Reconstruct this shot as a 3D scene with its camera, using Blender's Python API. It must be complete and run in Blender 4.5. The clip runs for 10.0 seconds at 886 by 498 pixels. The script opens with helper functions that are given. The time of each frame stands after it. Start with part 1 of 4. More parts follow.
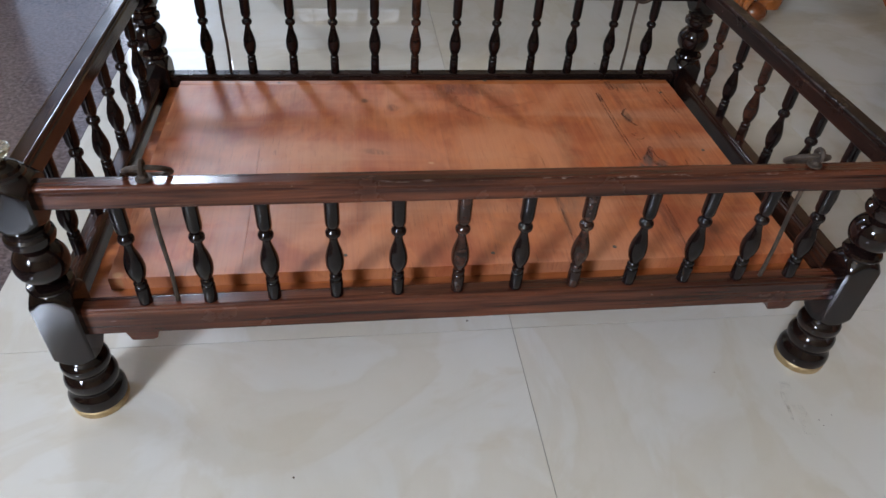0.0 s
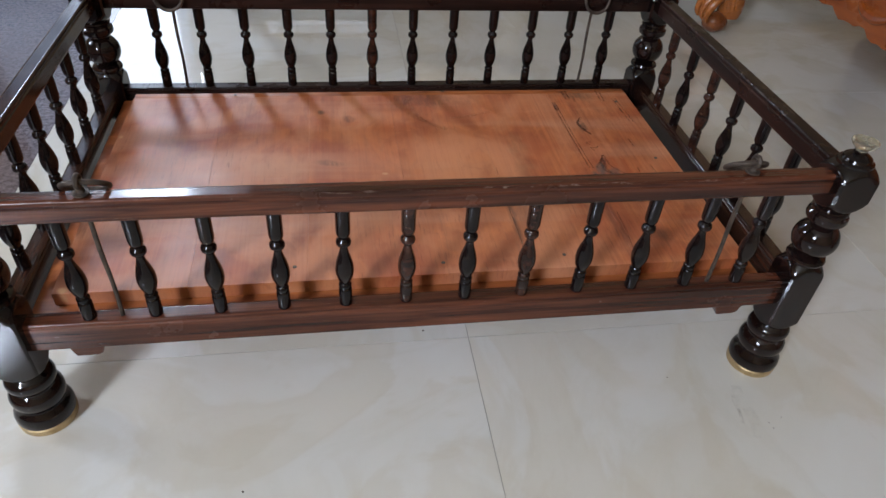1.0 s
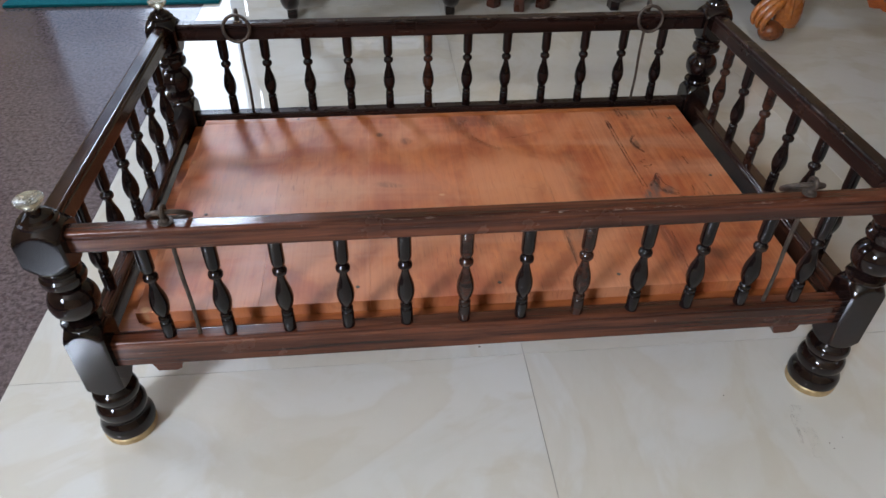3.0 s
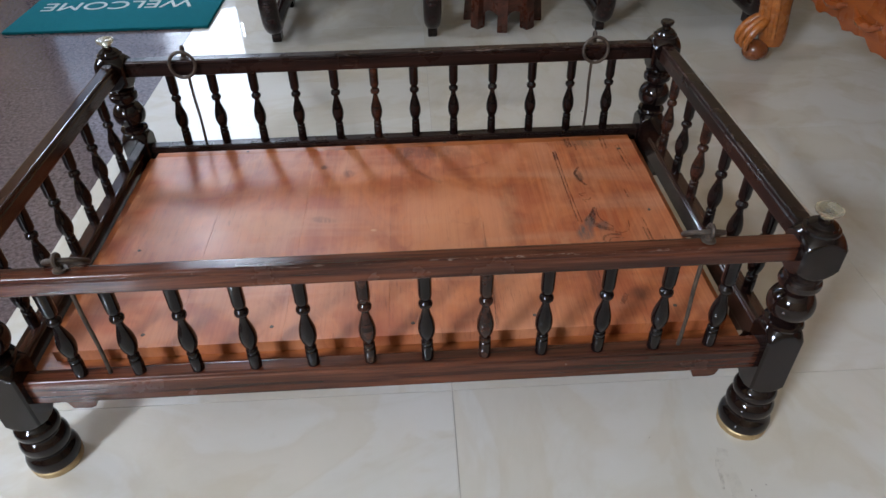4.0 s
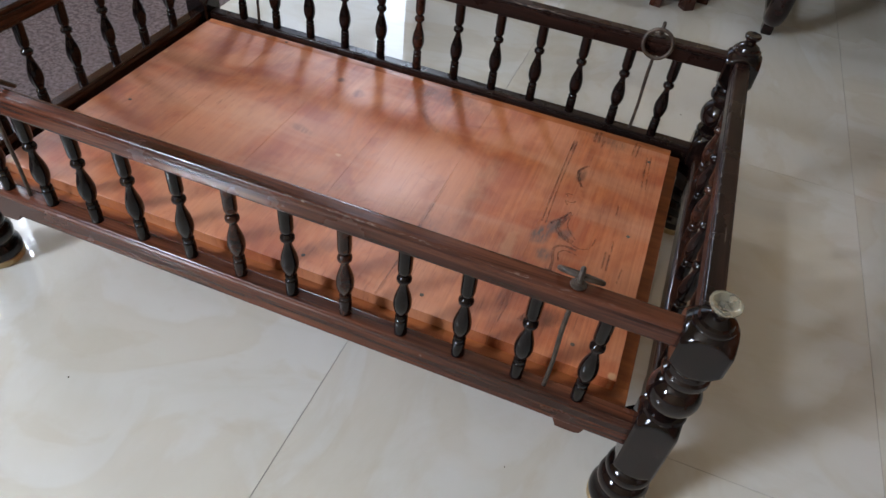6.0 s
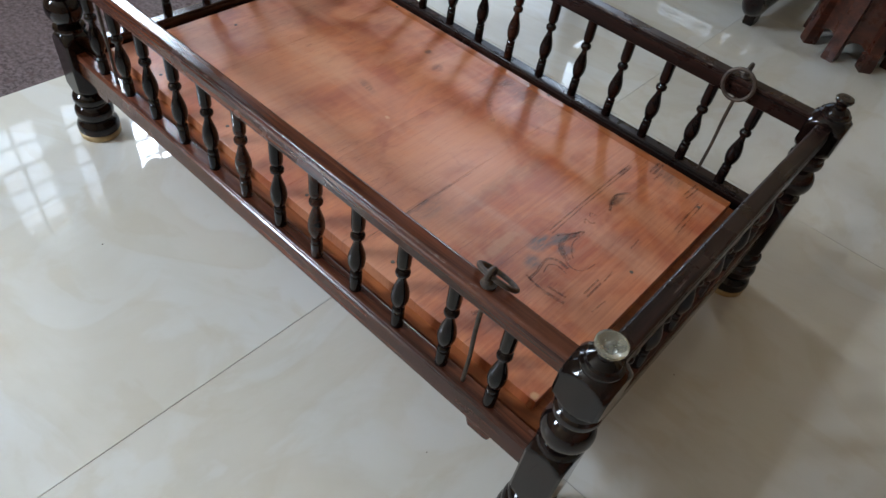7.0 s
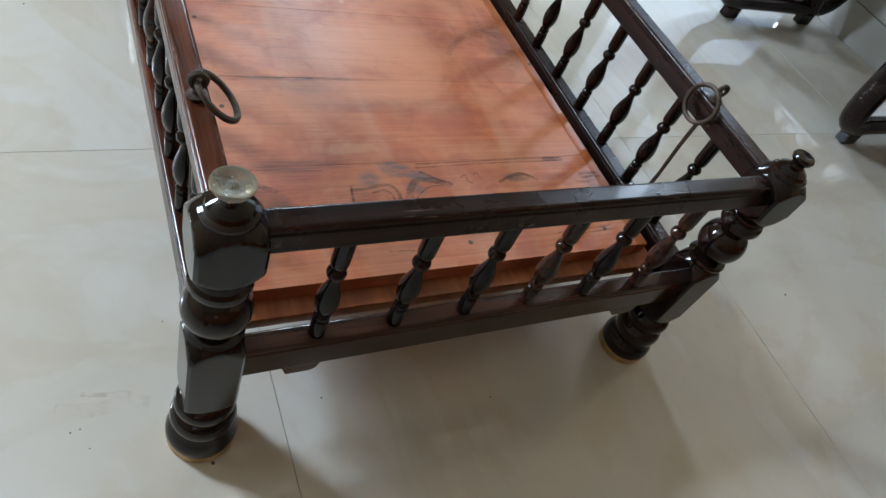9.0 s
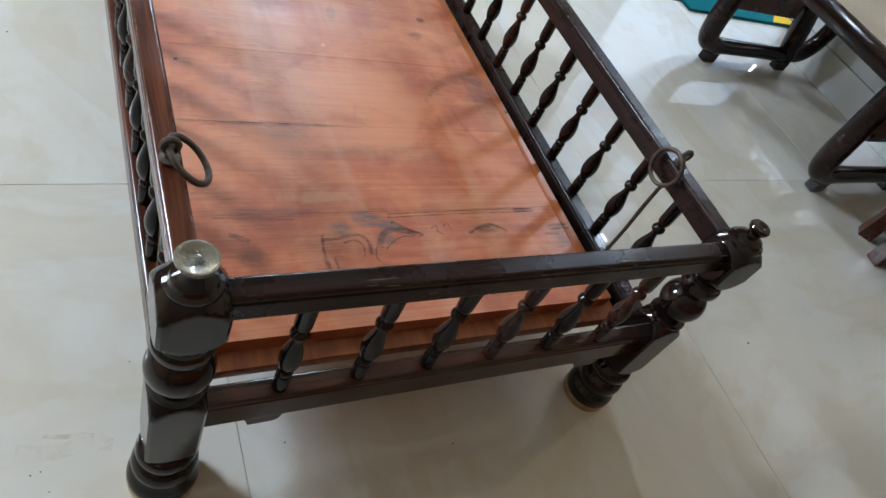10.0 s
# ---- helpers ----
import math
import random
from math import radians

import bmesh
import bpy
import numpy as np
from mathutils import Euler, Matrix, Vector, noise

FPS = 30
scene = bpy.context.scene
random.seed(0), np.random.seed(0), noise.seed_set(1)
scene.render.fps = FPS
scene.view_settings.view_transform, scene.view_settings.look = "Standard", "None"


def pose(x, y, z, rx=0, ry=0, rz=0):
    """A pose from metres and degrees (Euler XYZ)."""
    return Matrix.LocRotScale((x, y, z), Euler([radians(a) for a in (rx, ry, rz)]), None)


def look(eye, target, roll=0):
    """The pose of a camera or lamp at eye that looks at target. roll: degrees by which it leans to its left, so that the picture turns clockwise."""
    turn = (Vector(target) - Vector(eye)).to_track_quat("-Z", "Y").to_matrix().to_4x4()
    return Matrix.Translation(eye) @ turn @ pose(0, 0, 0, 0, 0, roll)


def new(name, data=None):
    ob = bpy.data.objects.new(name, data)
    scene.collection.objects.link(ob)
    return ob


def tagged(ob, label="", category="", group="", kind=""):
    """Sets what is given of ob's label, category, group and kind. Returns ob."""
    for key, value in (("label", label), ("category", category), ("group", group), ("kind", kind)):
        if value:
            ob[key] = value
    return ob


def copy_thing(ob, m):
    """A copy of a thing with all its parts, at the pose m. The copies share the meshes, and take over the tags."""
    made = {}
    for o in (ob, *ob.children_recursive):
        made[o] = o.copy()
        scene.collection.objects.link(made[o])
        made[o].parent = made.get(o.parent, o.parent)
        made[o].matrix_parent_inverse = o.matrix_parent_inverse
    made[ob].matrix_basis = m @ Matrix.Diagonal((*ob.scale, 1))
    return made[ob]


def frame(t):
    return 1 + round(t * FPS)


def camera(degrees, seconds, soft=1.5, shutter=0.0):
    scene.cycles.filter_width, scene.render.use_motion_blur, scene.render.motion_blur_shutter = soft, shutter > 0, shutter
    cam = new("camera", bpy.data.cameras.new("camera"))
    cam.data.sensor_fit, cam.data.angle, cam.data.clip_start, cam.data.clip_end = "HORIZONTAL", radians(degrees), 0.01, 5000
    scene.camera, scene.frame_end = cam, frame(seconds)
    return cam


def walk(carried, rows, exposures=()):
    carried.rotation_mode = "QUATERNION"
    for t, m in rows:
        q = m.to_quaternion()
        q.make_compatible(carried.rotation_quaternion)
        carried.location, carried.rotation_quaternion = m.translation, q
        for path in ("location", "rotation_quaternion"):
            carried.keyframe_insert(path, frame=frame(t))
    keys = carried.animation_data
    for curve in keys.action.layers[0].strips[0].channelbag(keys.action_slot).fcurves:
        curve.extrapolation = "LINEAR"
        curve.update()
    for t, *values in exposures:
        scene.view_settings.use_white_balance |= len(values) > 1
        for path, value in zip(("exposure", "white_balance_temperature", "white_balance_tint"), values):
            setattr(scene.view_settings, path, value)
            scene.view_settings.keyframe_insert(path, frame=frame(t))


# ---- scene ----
cam = camera(66.6, 10.0)
PATH = [
    (0, (0.351, -0.6, 0.769), (0.602, 0.893, -0.538), 4.3),
    (0.5, (0.374, -0.609, 0.775), (0.66, 0.89, -0.518), 5.6),
    (1, (0.395, -0.608, 0.774), (0.695, 0.897, -0.508), 4.6),
    (1.5, (0.401, -0.602, 0.776), (0.695, 0.908, -0.501), 4.0),
    (2, (0.372, -0.605, 0.78), (0.55, 0.92, -0.501), 1.7),
    (2.2, (0.365, -0.606, 0.781), (0.504, 0.931, -0.492), 0.6),
    (3.3, (0.41, -0.637, 0.826), (0.568, 0.899, -0.445), 0.9),
    (3.5, (0.44, -0.648, 0.838), (0.522, 0.889, -0.438), -0.1),
    (4, (0.548, -0.603, 0.846), (0.608, 0.952, -0.411), -1.2),
    (4.5, (0.647, -0.561, 0.837), (0.675, 0.906, -0.522), -0.2),
    (5, (0.71, -0.563, 0.844), (0.483, 0.894, -0.507), -2.2),
    (5.5, (0.798, -0.566, 0.871), (0.479, 0.884, -0.469), 0.8),
    (6, (0.877, -0.485, 0.837), (0.486, 0.884, -0.567), 7.4),
    (6.2, (0.899, -0.448, 0.83), (0.519, 0.851, -0.643), 8.8),
    (7.3, (1.155, -0.335, 0.855), (0.244, 0.682, -0.606), 13.1),
    (7.5, (1.183, -0.288, 0.831), (0.248, 0.677, -0.65), 16.2),
    (8, (1.249, -0.214, 0.774), (0.254, 0.613, -0.751), 20.1),
    (8.5, (1.31, -0.148, 0.748), (0.248, 0.665, -0.739), 20.9),
    (9, (1.321, -0.087, 0.729), (0.3, 0.837, -0.722), 27.2),
    (9.5, (1.319, -0.071, 0.748), (0.304, 0.883, -0.688), 29.1),
    (10, (1.299, -0.076, 0.776), (0.267, 0.894, -0.636), 30.1),
]
walk(cam, [(t, look(eye, target, roll)) for t, eye, target, roll in PATH],
     [(0, 0.08, 6290, 12), (2, 0.20, 6310, 12), (3.5, 0.22, 6300, 11), (5.5, 0.28, 6290, 11), (6.2, 0.29, 6290, 10), (7.3, 0.20, 6040, 5), (8.2, 0.26, 6030, 4), (8.8, 0.43, 6030, 4), (9.5, 0.60, 6030, 4), (10, 0.56, 6030, 5)])

# ---- light ----
world = bpy.data.worlds.new("sky")
scene.world = world
world.use_nodes = True
wt = world.node_tree
sky = wt.nodes.new("ShaderNodeTexSky")
sky.sky_type, sky.sun_disc = "NISHITA", False
sky.sun_elevation, sky.sun_rotation = radians(50), radians(-60)
wt.links.new(sky.outputs["Color"], wt.nodes["Background"].inputs["Color"])
wt.nodes["Background"].inputs["Strength"].default_value = 0.1


def daylight(name, eye, target, width, height, watts, colour):
    lamp = bpy.data.lights.new(name, "AREA")
    lamp.shape, lamp.size, lamp.size_y, lamp.energy, lamp.color = "RECTANGLE", width, height, watts, colour
    ob = new(name, lamp)
    ob.matrix_world = look(eye, target)
    return ob


COOL = (0.77, 0.86, 1.0)
BLUE = (0.74, 0.845, 1.0)
daylight("window_daylight", (-1.74, 0.62, 1.38), (0.0, 0.62, 1.38), 1.05, 0.78, 7, COOL)
daylight("window_sky_gap", (-1.74, 0.875, 1.42), (0.8, 0.65, 0.1), 0.33, 0.55, 26, COOL)
# broad fill lamp in the high window, added to lift the room's shade
daylight("high_window_daylight", (-1.74, -2.50, 2.10), (0.2, -0.9, 1.80), 1.04, 0.94, 136, COOL)
daylight("high_window_sky_gap", (-2.20, -3.20, 3.10), (0.2, -0.4, 0.20), 0.72, 0.56, 205, BLUE)
daylight("door_daylight", (-0.60, 2.28, 1.20), (-0.60, 0.0, 1.20), 0.80, 1.7, 1.6, BLUE)
# lamp added outdoors, mirrored by the floor through the doorway
daylight("porch_daylight", (-1.00, 4.40, 1.60), (-0.60, 2.2, 0.80), 0.60, 1.40, 13, BLUE)
daylight("door_sky_gap", (-0.80, 3.30, 2.55), (0.15, 0.5, 0.20), 0.32, 0.60, 46, BLUE)
for z, high, watts in ((0.20, 0.06, 0.024), (0.61, 0.08, 0.030)):
    daylight("door_edge_slit", (-0.160, 2.21, z), (-0.160, 0.0, z), 0.010, high, watts, COOL)
# lamp added behind the scrollwork so that the floor mirrors it brightly
daylight("pierced_vent_daylight", (0.35, 2.085, 0.36), (0.35, 0.0, 0.36), 0.42, 0.20, 0.29, COOL)

# ---- materials ----


class Nodes:
    """A node material with short ways to wire it."""

    def __init__(self, name):
        self.mat = bpy.data.materials.new(name)
        self.mat.use_nodes = True
        self.t = self.mat.node_tree
        self.b = self.t.nodes["Principled BSDF"]
        self.pos = self.t.nodes.new("ShaderNodeTexCoord").outputs["Object"]

    def put(self, socket, value):
        if isinstance(value, bpy.types.NodeSocket):
            self.t.links.new(value, socket)
        else:
            socket.default_value = value

    def set(self, **kw):
        for key, value in kw.items():
            self.put(self.b.inputs[key.replace("_", " ")], value)
        return self

    def stretch(self, scale=(1, 1, 1), loc=(0, 0, 0), rot=0.0, src=None):
        n = self.t.nodes.new("ShaderNodeMapping")
        self.t.links.new(src or self.pos, n.inputs["Vector"])
        n.inputs["Scale"].default_value = scale
        self.put(n.inputs["Location"], loc)
        n.inputs["Rotation"].default_value = (0, 0, rot)
        return n.outputs["Vector"]

    def noise(self, scale, detail=3.0, rough=0.55, src=None, warp=0.0):
        n = self.t.nodes.new("ShaderNodeTexNoise")
        self.t.links.new(src or self.pos, n.inputs["Vector"])
        n.inputs["Scale"].default_value, n.inputs["Detail"].default_value = scale, detail
        n.inputs["Roughness"].default_value, n.inputs["Distortion"].default_value = rough, warp
        return n.outputs["Fac"]

    def ramp(self, fac, *stops):
        n = self.t.nodes.new("ShaderNodeValToRGB")
        self.put(n.inputs["Fac"], fac)
        el = n.color_ramp.elements
        while len(el) < len(stops):
            el.new(0.5)
        for e, (p, c) in zip(el, stops):
            e.position = p
            e.color = (*c, 1) if isinstance(c, tuple) else (c, c, c, 1)
        return n.outputs["Color"]

    def mix(self, fac, a, b, how="MIX"):
        n = self.t.nodes.new("ShaderNodeMix")
        n.data_type, n.blend_type = "RGBA", how
        for socket, value in ((n.inputs[0], fac), (n.inputs[6], a), (n.inputs[7], b)):
            self.put(socket, (*value, 1) if isinstance(value, tuple) else value)
        return n.outputs[2]

    def maths(self, how, a, b=0.0, clamp=False):
        n = self.t.nodes.new("ShaderNodeMath")
        n.operation, n.use_clamp = how, clamp
        self.put(n.inputs[0], a)
        self.put(n.inputs[1], b)
        return n.outputs[0]

    def axis(self, i):
        n = self.t.nodes.new("ShaderNodeSeparateXYZ")
        self.t.links.new(self.pos, n.inputs[0])
        return n.outputs[i]

    def chance(self):
        return self.t.nodes.new("ShaderNodeObjectInfo").outputs["Random"]

    def bump(self, height, strength=0.2, depth=0.001):
        n = self.t.nodes.new("ShaderNodeBump")
        n.inputs["Strength"].default_value, n.inputs["Distance"].default_value = strength, depth
        self.t.links.new(height, n.inputs["Height"])
        self.t.links.new(n.outputs["Normal"], self.b.inputs["Normal"])
        return self

    def blot(self, x, y, rx, ry, rot=0.0, ragged=0.6, edge=0.35):
        """A stain with an uneven outline round (x, y): 1 inside, 0 outside."""
        v = self.stretch((1, 1, 0), (0, 0, 0))
        n = self.t.nodes.new("ShaderNodeVectorMath")
        n.operation = "SUBTRACT"
        self.t.links.new(v, n.inputs[0])
        n.inputs[1].default_value = (x, y, 0)
        v = self.stretch((1 / rx, 1 / ry, 0), src=self.stretch((1, 1, 1), rot=rot, src=n.outputs[0]))
        d = self.t.nodes.new("ShaderNodeVectorMath")
        d.operation = "LENGTH"
        self.t.links.new(v, d.inputs[0])
        r = self.maths("ADD", d.outputs["Value"], self.maths("MULTIPLY", self.maths("SUBTRACT", self.noise(38, 4), 0.5), ragged * 2))
        return self.ramp(r, (max(0.0, 0.8 - edge), 1.0), (min(1.0, 0.8 + edge), 0.0))


def lacquered(name, dark, light, rough=0.16, gloss=0.42, wear=0.0, edge=0.0):
    """Old rosewood under glossy varnish; the grain runs along x."""
    m = Nodes(name)
    grain = m.noise(1, 6, 0.65, m.stretch((5, 120, 120)), 0.6)
    streak = m.noise(1, 3, 0.5, m.stretch((2.2, 30, 30), (3, 1, 2)))
    c = m.mix(m.ramp(grain, (0.35, 0.0), (0.7, 1.0)), dark, light)
    c = m.mix(m.ramp(streak, (0.4, 0.0), (0.62, 0.75)), c, tuple(v * 0.45 for v in dark))
    scratch = m.maths("MULTIPLY", m.ramp(m.noise(1, 3, 0.6, m.stretch((14, 420, 420)), 1.0), (0.66, 0.0), (0.70, 1.0)), m.ramp(m.noise(9, 3), (0.5, 0.0), (0.62, 1.0)))
    c = m.mix(m.maths("MULTIPLY", scratch, wear), c, (0.32, 0.25, 0.20))
    if edge:  # varnish chipped off along the top edges, edge being their height
        chip = m.maths("MULTIPLY", m.maths("GREATER_THAN", m.axis(2), edge), m.maths("GREATER_THAN", m.maths("ABSOLUTE", m.axis(1)), 0.0082))
        chip = m.maths("MULTIPLY", chip, m.ramp(m.noise(1, 5, 0.7, m.stretch((42, 160, 160)), 0.8), (0.52, 0.0), (0.62, 0.55)))
        chip = m.maths("MULTIPLY", chip, m.ramp(m.noise(5, 3), (0.42, 0.1), (0.60, 1.0)))
        c = m.mix(chip, c, (0.27, 0.21, 0.18))
    worn = m.noise(16, 5, 0.6)
    m.set(Base_Color=c, Roughness=m.ramp(worn, (0.3, rough * 0.7), (0.75, rough * 1.9)), Specular_IOR_Level=gloss, Coat_Weight=0.05, Coat_Roughness=0.05)
    return m.bump(m.mix(0.5, grain, m.noise(55, 2)), 0.12, 0.0006).mat


def board_wood():
    """Orange-brown planks with the grain along y, dull varnish, stains, rubbed places and painted-in sheen."""
    m = Nodes("orange_plank_wood")
    ch = m.chance()
    off = m.t.nodes.new("ShaderNodeCombineXYZ")
    m.put(off.inputs[1], m.maths("MULTIPLY", ch, 7.0))
    fine = m.noise(1, 5, 0.6, m.stretch((150, 5, 60), off.outputs[0]), 0.4)
    wide = m.noise(1, 4, 0.6, m.stretch((26, 1.6, 10), off.outputs[0]), 1.2)
    cloud = m.noise(5.5, 5, 0.6)
    c = m.mix(m.ramp(fine, (0.3, 0.0), (0.72, 1.0)), (0.40, 0.090, 0.027), (0.56, 0.155, 0.046))
    c = m.mix(m.ramp(wide, (0.34, 0.5), (0.58, 0.0)), c, (0.22, 0.042, 0.018))
    c = m.mix(m.ramp(cloud, (0.42, 0.0), (0.70, 0.55)), c, (0.52, 0.215, 0.115))
    c = m.mix(m.ramp(m.noise(3.1, 3, 0.5), (0.5, 0.0), (0.68, 0.35)), c, (0.34, 0.085, 0.045))
    c = m.mix(m.maths("MULTIPLY", m.maths("SUBTRACT", ch, 0.2, True), 0.3), c, (0.40, 0.12, 0.05))
    pale = m.ramp(m.noise(1, 3, 0.5, m.stretch((9, 16, 5), (2, 5, 1)), 0.5), (0.56, 0.0), (0.72, 0.4))
    c = m.mix(pale, c, (0.55, 0.26, 0.15))
    line = m.noise(1, 4, 0.6, m.stretch((300, 16, 60), off.outputs[0]), 0.4)
    c = m.mix(m.maths("MULTIPLY", m.ramp(line, (0.58, 0.0), (0.66, 0.50)), m.ramp(m.noise(6, 4), (0.42, 0.12), (0.60, 1.0))), c, (0.125, 0.032, 0.017))
    # pale wash, strongest front left: dust, with window sheen put into the colour
    dust_sheen = m.maths("MULTIPLY", m.ramp(m.noise(1, 4, 0.6, m.stretch((3.2, 5.5, 4), (1, 2, 3)), 0.8), (0.34, 0.22), (0.62, 0.80)), m.ramp(m.noise(1, 4, 0.6, m.stretch((60, 9, 9)), 0.3), (0.3, 0.4), (0.65, 1.0)))
    dust_sheen = m.maths("MULTIPLY", dust_sheen, m.maths("ADD", m.maths("MULTIPLY", m.blot(0.42, 0.22, 0.50, 0.30, 0.0, 0.5, 0.5), 0.75), 0.25))
    c = m.mix(dust_sheen, c, (0.585, 0.265, 0.138))
    blotch = m.noise(1, 5, 0.65, m.stretch((20, 11, 9), (4, 1, 2)), 1.4)
    c = m.mix(m.ramp(blotch, (0.50, 0.0), (0.60, 0.42)), c, (0.60, 0.215, 0.078))
    c = m.mix(m.ramp(blotch, (0.36, 0.30), (0.44, 0.0)), c, (0.25, 0.050, 0.018))
    mottle = m.noise(1, 3, 0.5, m.stretch((9, 6, 5), (7, 3, 2)), 0.9)
    c = m.mix(m.ramp(mottle, (0.36, 0.50), (0.48, 0.0)), c, (0.30, 0.066, 0.030))
    c = m.mix(m.ramp(mottle, (0.50, 0.0), (0.62, 0.6)), c, (0.60, 0.27, 0.155))
    # pale bands across the grain
    cross_band = m.noise(1, 3, 0.5, m.stretch((2.0, 15, 5), (5, 5, 5), 0.1), 0.6)
    c = m.mix(m.ramp(cross_band, (0.47, 0.0), (0.66, 0.50)), c, (0.60, 0.33, 0.235))
    fibre = m.noise(1, 4, 0.65, m.stretch((230, 3.2, 60), off.outputs[0]), 0.3)
    c = m.mix(m.ramp(fibre, (0.50, 0.0), (0.66, 0.13)), c, (0.24, 0.065, 0.033))
    c = m.mix(m.ramp(fibre, (0.34, 0.12), (0.47, 0.0)), c, (0.64, 0.30, 0.175))
    dash = m.noise(1, 3, 0.6, m.stretch((420, 26, 60), off.outputs[0]), 0.2)
    c = m.mix(m.maths("MULTIPLY", m.ramp(dash, (0.61, 0.0), (0.67, 0.40)), m.ramp(m.noise(4, 3), (0.40, 0.05), (0.62, 1.0))), c, (0.14, 0.035, 0.018))
    worn_end = m.blot(0.86, 0.28, 0.22, 0.42, 0.0, 0.3, 0.3)
    vein = m.noise(1, 4, 0.62, m.stretch((330, 4.5, 60), off.outputs[0]), 0.25)
    c = m.mix(m.maths("MULTIPLY", m.ramp(vein, (0.50, 0.0), (0.62, 0.22)), worn_end), c, (0.20, 0.048, 0.024))
    c = m.mix(m.maths("MULTIPLY", m.ramp(vein, (0.36, 0.16), (0.46, 0.0)), worn_end), c, (0.62, 0.30, 0.18))
    soot, brown, ash = (0.04, 0.022, 0.018), (0.15, 0.045, 0.024), (0.120, 0.100, 0.108)
    for x, y, rx, ry, rot, k, tint in (
        (0.55, 0.525, 0.050, 0.038, 0.25, 0.45, brown), (0.515, 0.505, 0.022, 0.050, 0.5, 0.32, soot), (0.60, 0.545, 0.05, 0.022, 0.0, 0.35, soot),
        (0.812, 0.244, 0.015, 0.027, 0.3, 0.95, ash), (0.824, 0.210, 0.014, 0.016, -0.4, 0.75, ash), (0.826, 0.276, 0.011, 0.024, 0.2, 0.85, ash), (0.843, 0.262, 0.013, 0.017, 0.5, 0.6, ash), (0.590, 0.515, 0.060, 0.045, 0.3, 0.5, brown), (0.835, 0.412, 0.010, 0.022, 0.1, 0.8, soot),
        (0.42, 0.45, 0.012, 0.016, 0.0, 0.7, brown), (0.372, 0.475, 0.008, 0.010, 0.0, 0.8, soot), (0.385, 0.31, 0.030, 0.010, 0.2, 0.4, soot),
        (0.647, 0.15, 0.007, 0.10, 0.0, 0.6, soot), (0.660, 0.17, 0.020, 0.05, 0.0, 0.35, ash), (0.86, 0.535, 0.04, 0.035, 0.3, 0.55, soot), (0.80, 0.12, 0.012, 0.09, 0.0, 0.4, soot),
        (0.16, 0.36, 0.05, 0.05, 0.4, 0.3, brown), (0.70, 0.30, 0.02, 0.13, 0.0, 0.35, brown), (0.90, 0.33, 0.05, 0.05, 0.0, 0.3, brown),
        (0.24, 0.50, 0.03, 0.08, -0.3, 0.25, brown), (0.86, 0.10, 0.02, 0.02, 0.2, 0.55, soot),
    ):
        spot = m.maths("MULTIPLY", m.blot(x, y, rx, ry, rot), m.maths("MULTIPLY", m.ramp(m.noise(1, 5, 0.7, m.stretch((170, 30, 60))), (0.36, 0.25), (0.56, 1.0)), k))
        c = m.mix(spot, c, tint)
    for x, y, rx, ry, k in ((0.469, 0.277, 0.007, 0.006, 0.75), (0.70, 0.33, 0.022, 0.05, 0.16), (0.775, 0.20, 0.012, 0.05, 0.3), (0.30, 0.30, 0.06, 0.07, 0.15), (0.058, 0.043, 0.008, 0.006, 1.0), (0.052, 0.405, 0.005, 0.007, 1.0), (0.955, 0.043, 0.006, 0.006, 0.9)):
        c = m.mix(m.maths("MULTIPLY", m.blot(x, y, rx, ry, 0.0, 0.9), k), c, (0.66, 0.42, 0.27))
    c = m.mix(1.0, c, (0.82, 0.72, 0.565), "MULTIPLY")
    m.set(Base_Color=c, Roughness=m.ramp(m.noise(7, 4), (0.3, 0.40), (0.7, 0.57)), Specular_IOR_Level=0.52)
    return m.bump(fine, 0.18, 0.0006).mat


def under_wood(name="orange_under_wood", dark=(0.26, 0.068, 0.018), light=(0.42, 0.130, 0.036)):
    m = Nodes(name)
    fine = m.noise(1, 5, 0.6, m.stretch((9, 110, 60)), 0.4)
    c = m.mix(m.ramp(fine, (0.3, 0.0), (0.7, 1.0)), dark, light)
    c = m.mix(m.ramp(m.noise(1, 4, 0.6, m.stretch((7, 22, 22)), 0.8), (0.44, 0.0), (0.66, 0.6)), c, tuple(v * 0.5 for v in dark))
    m.set(Base_Color=c, Roughness=m.ramp(m.noise(18, 3), (0.3, 0.34), (0.7, 0.52)))
    return m.bump(fine, 0.2, 0.0006).mat


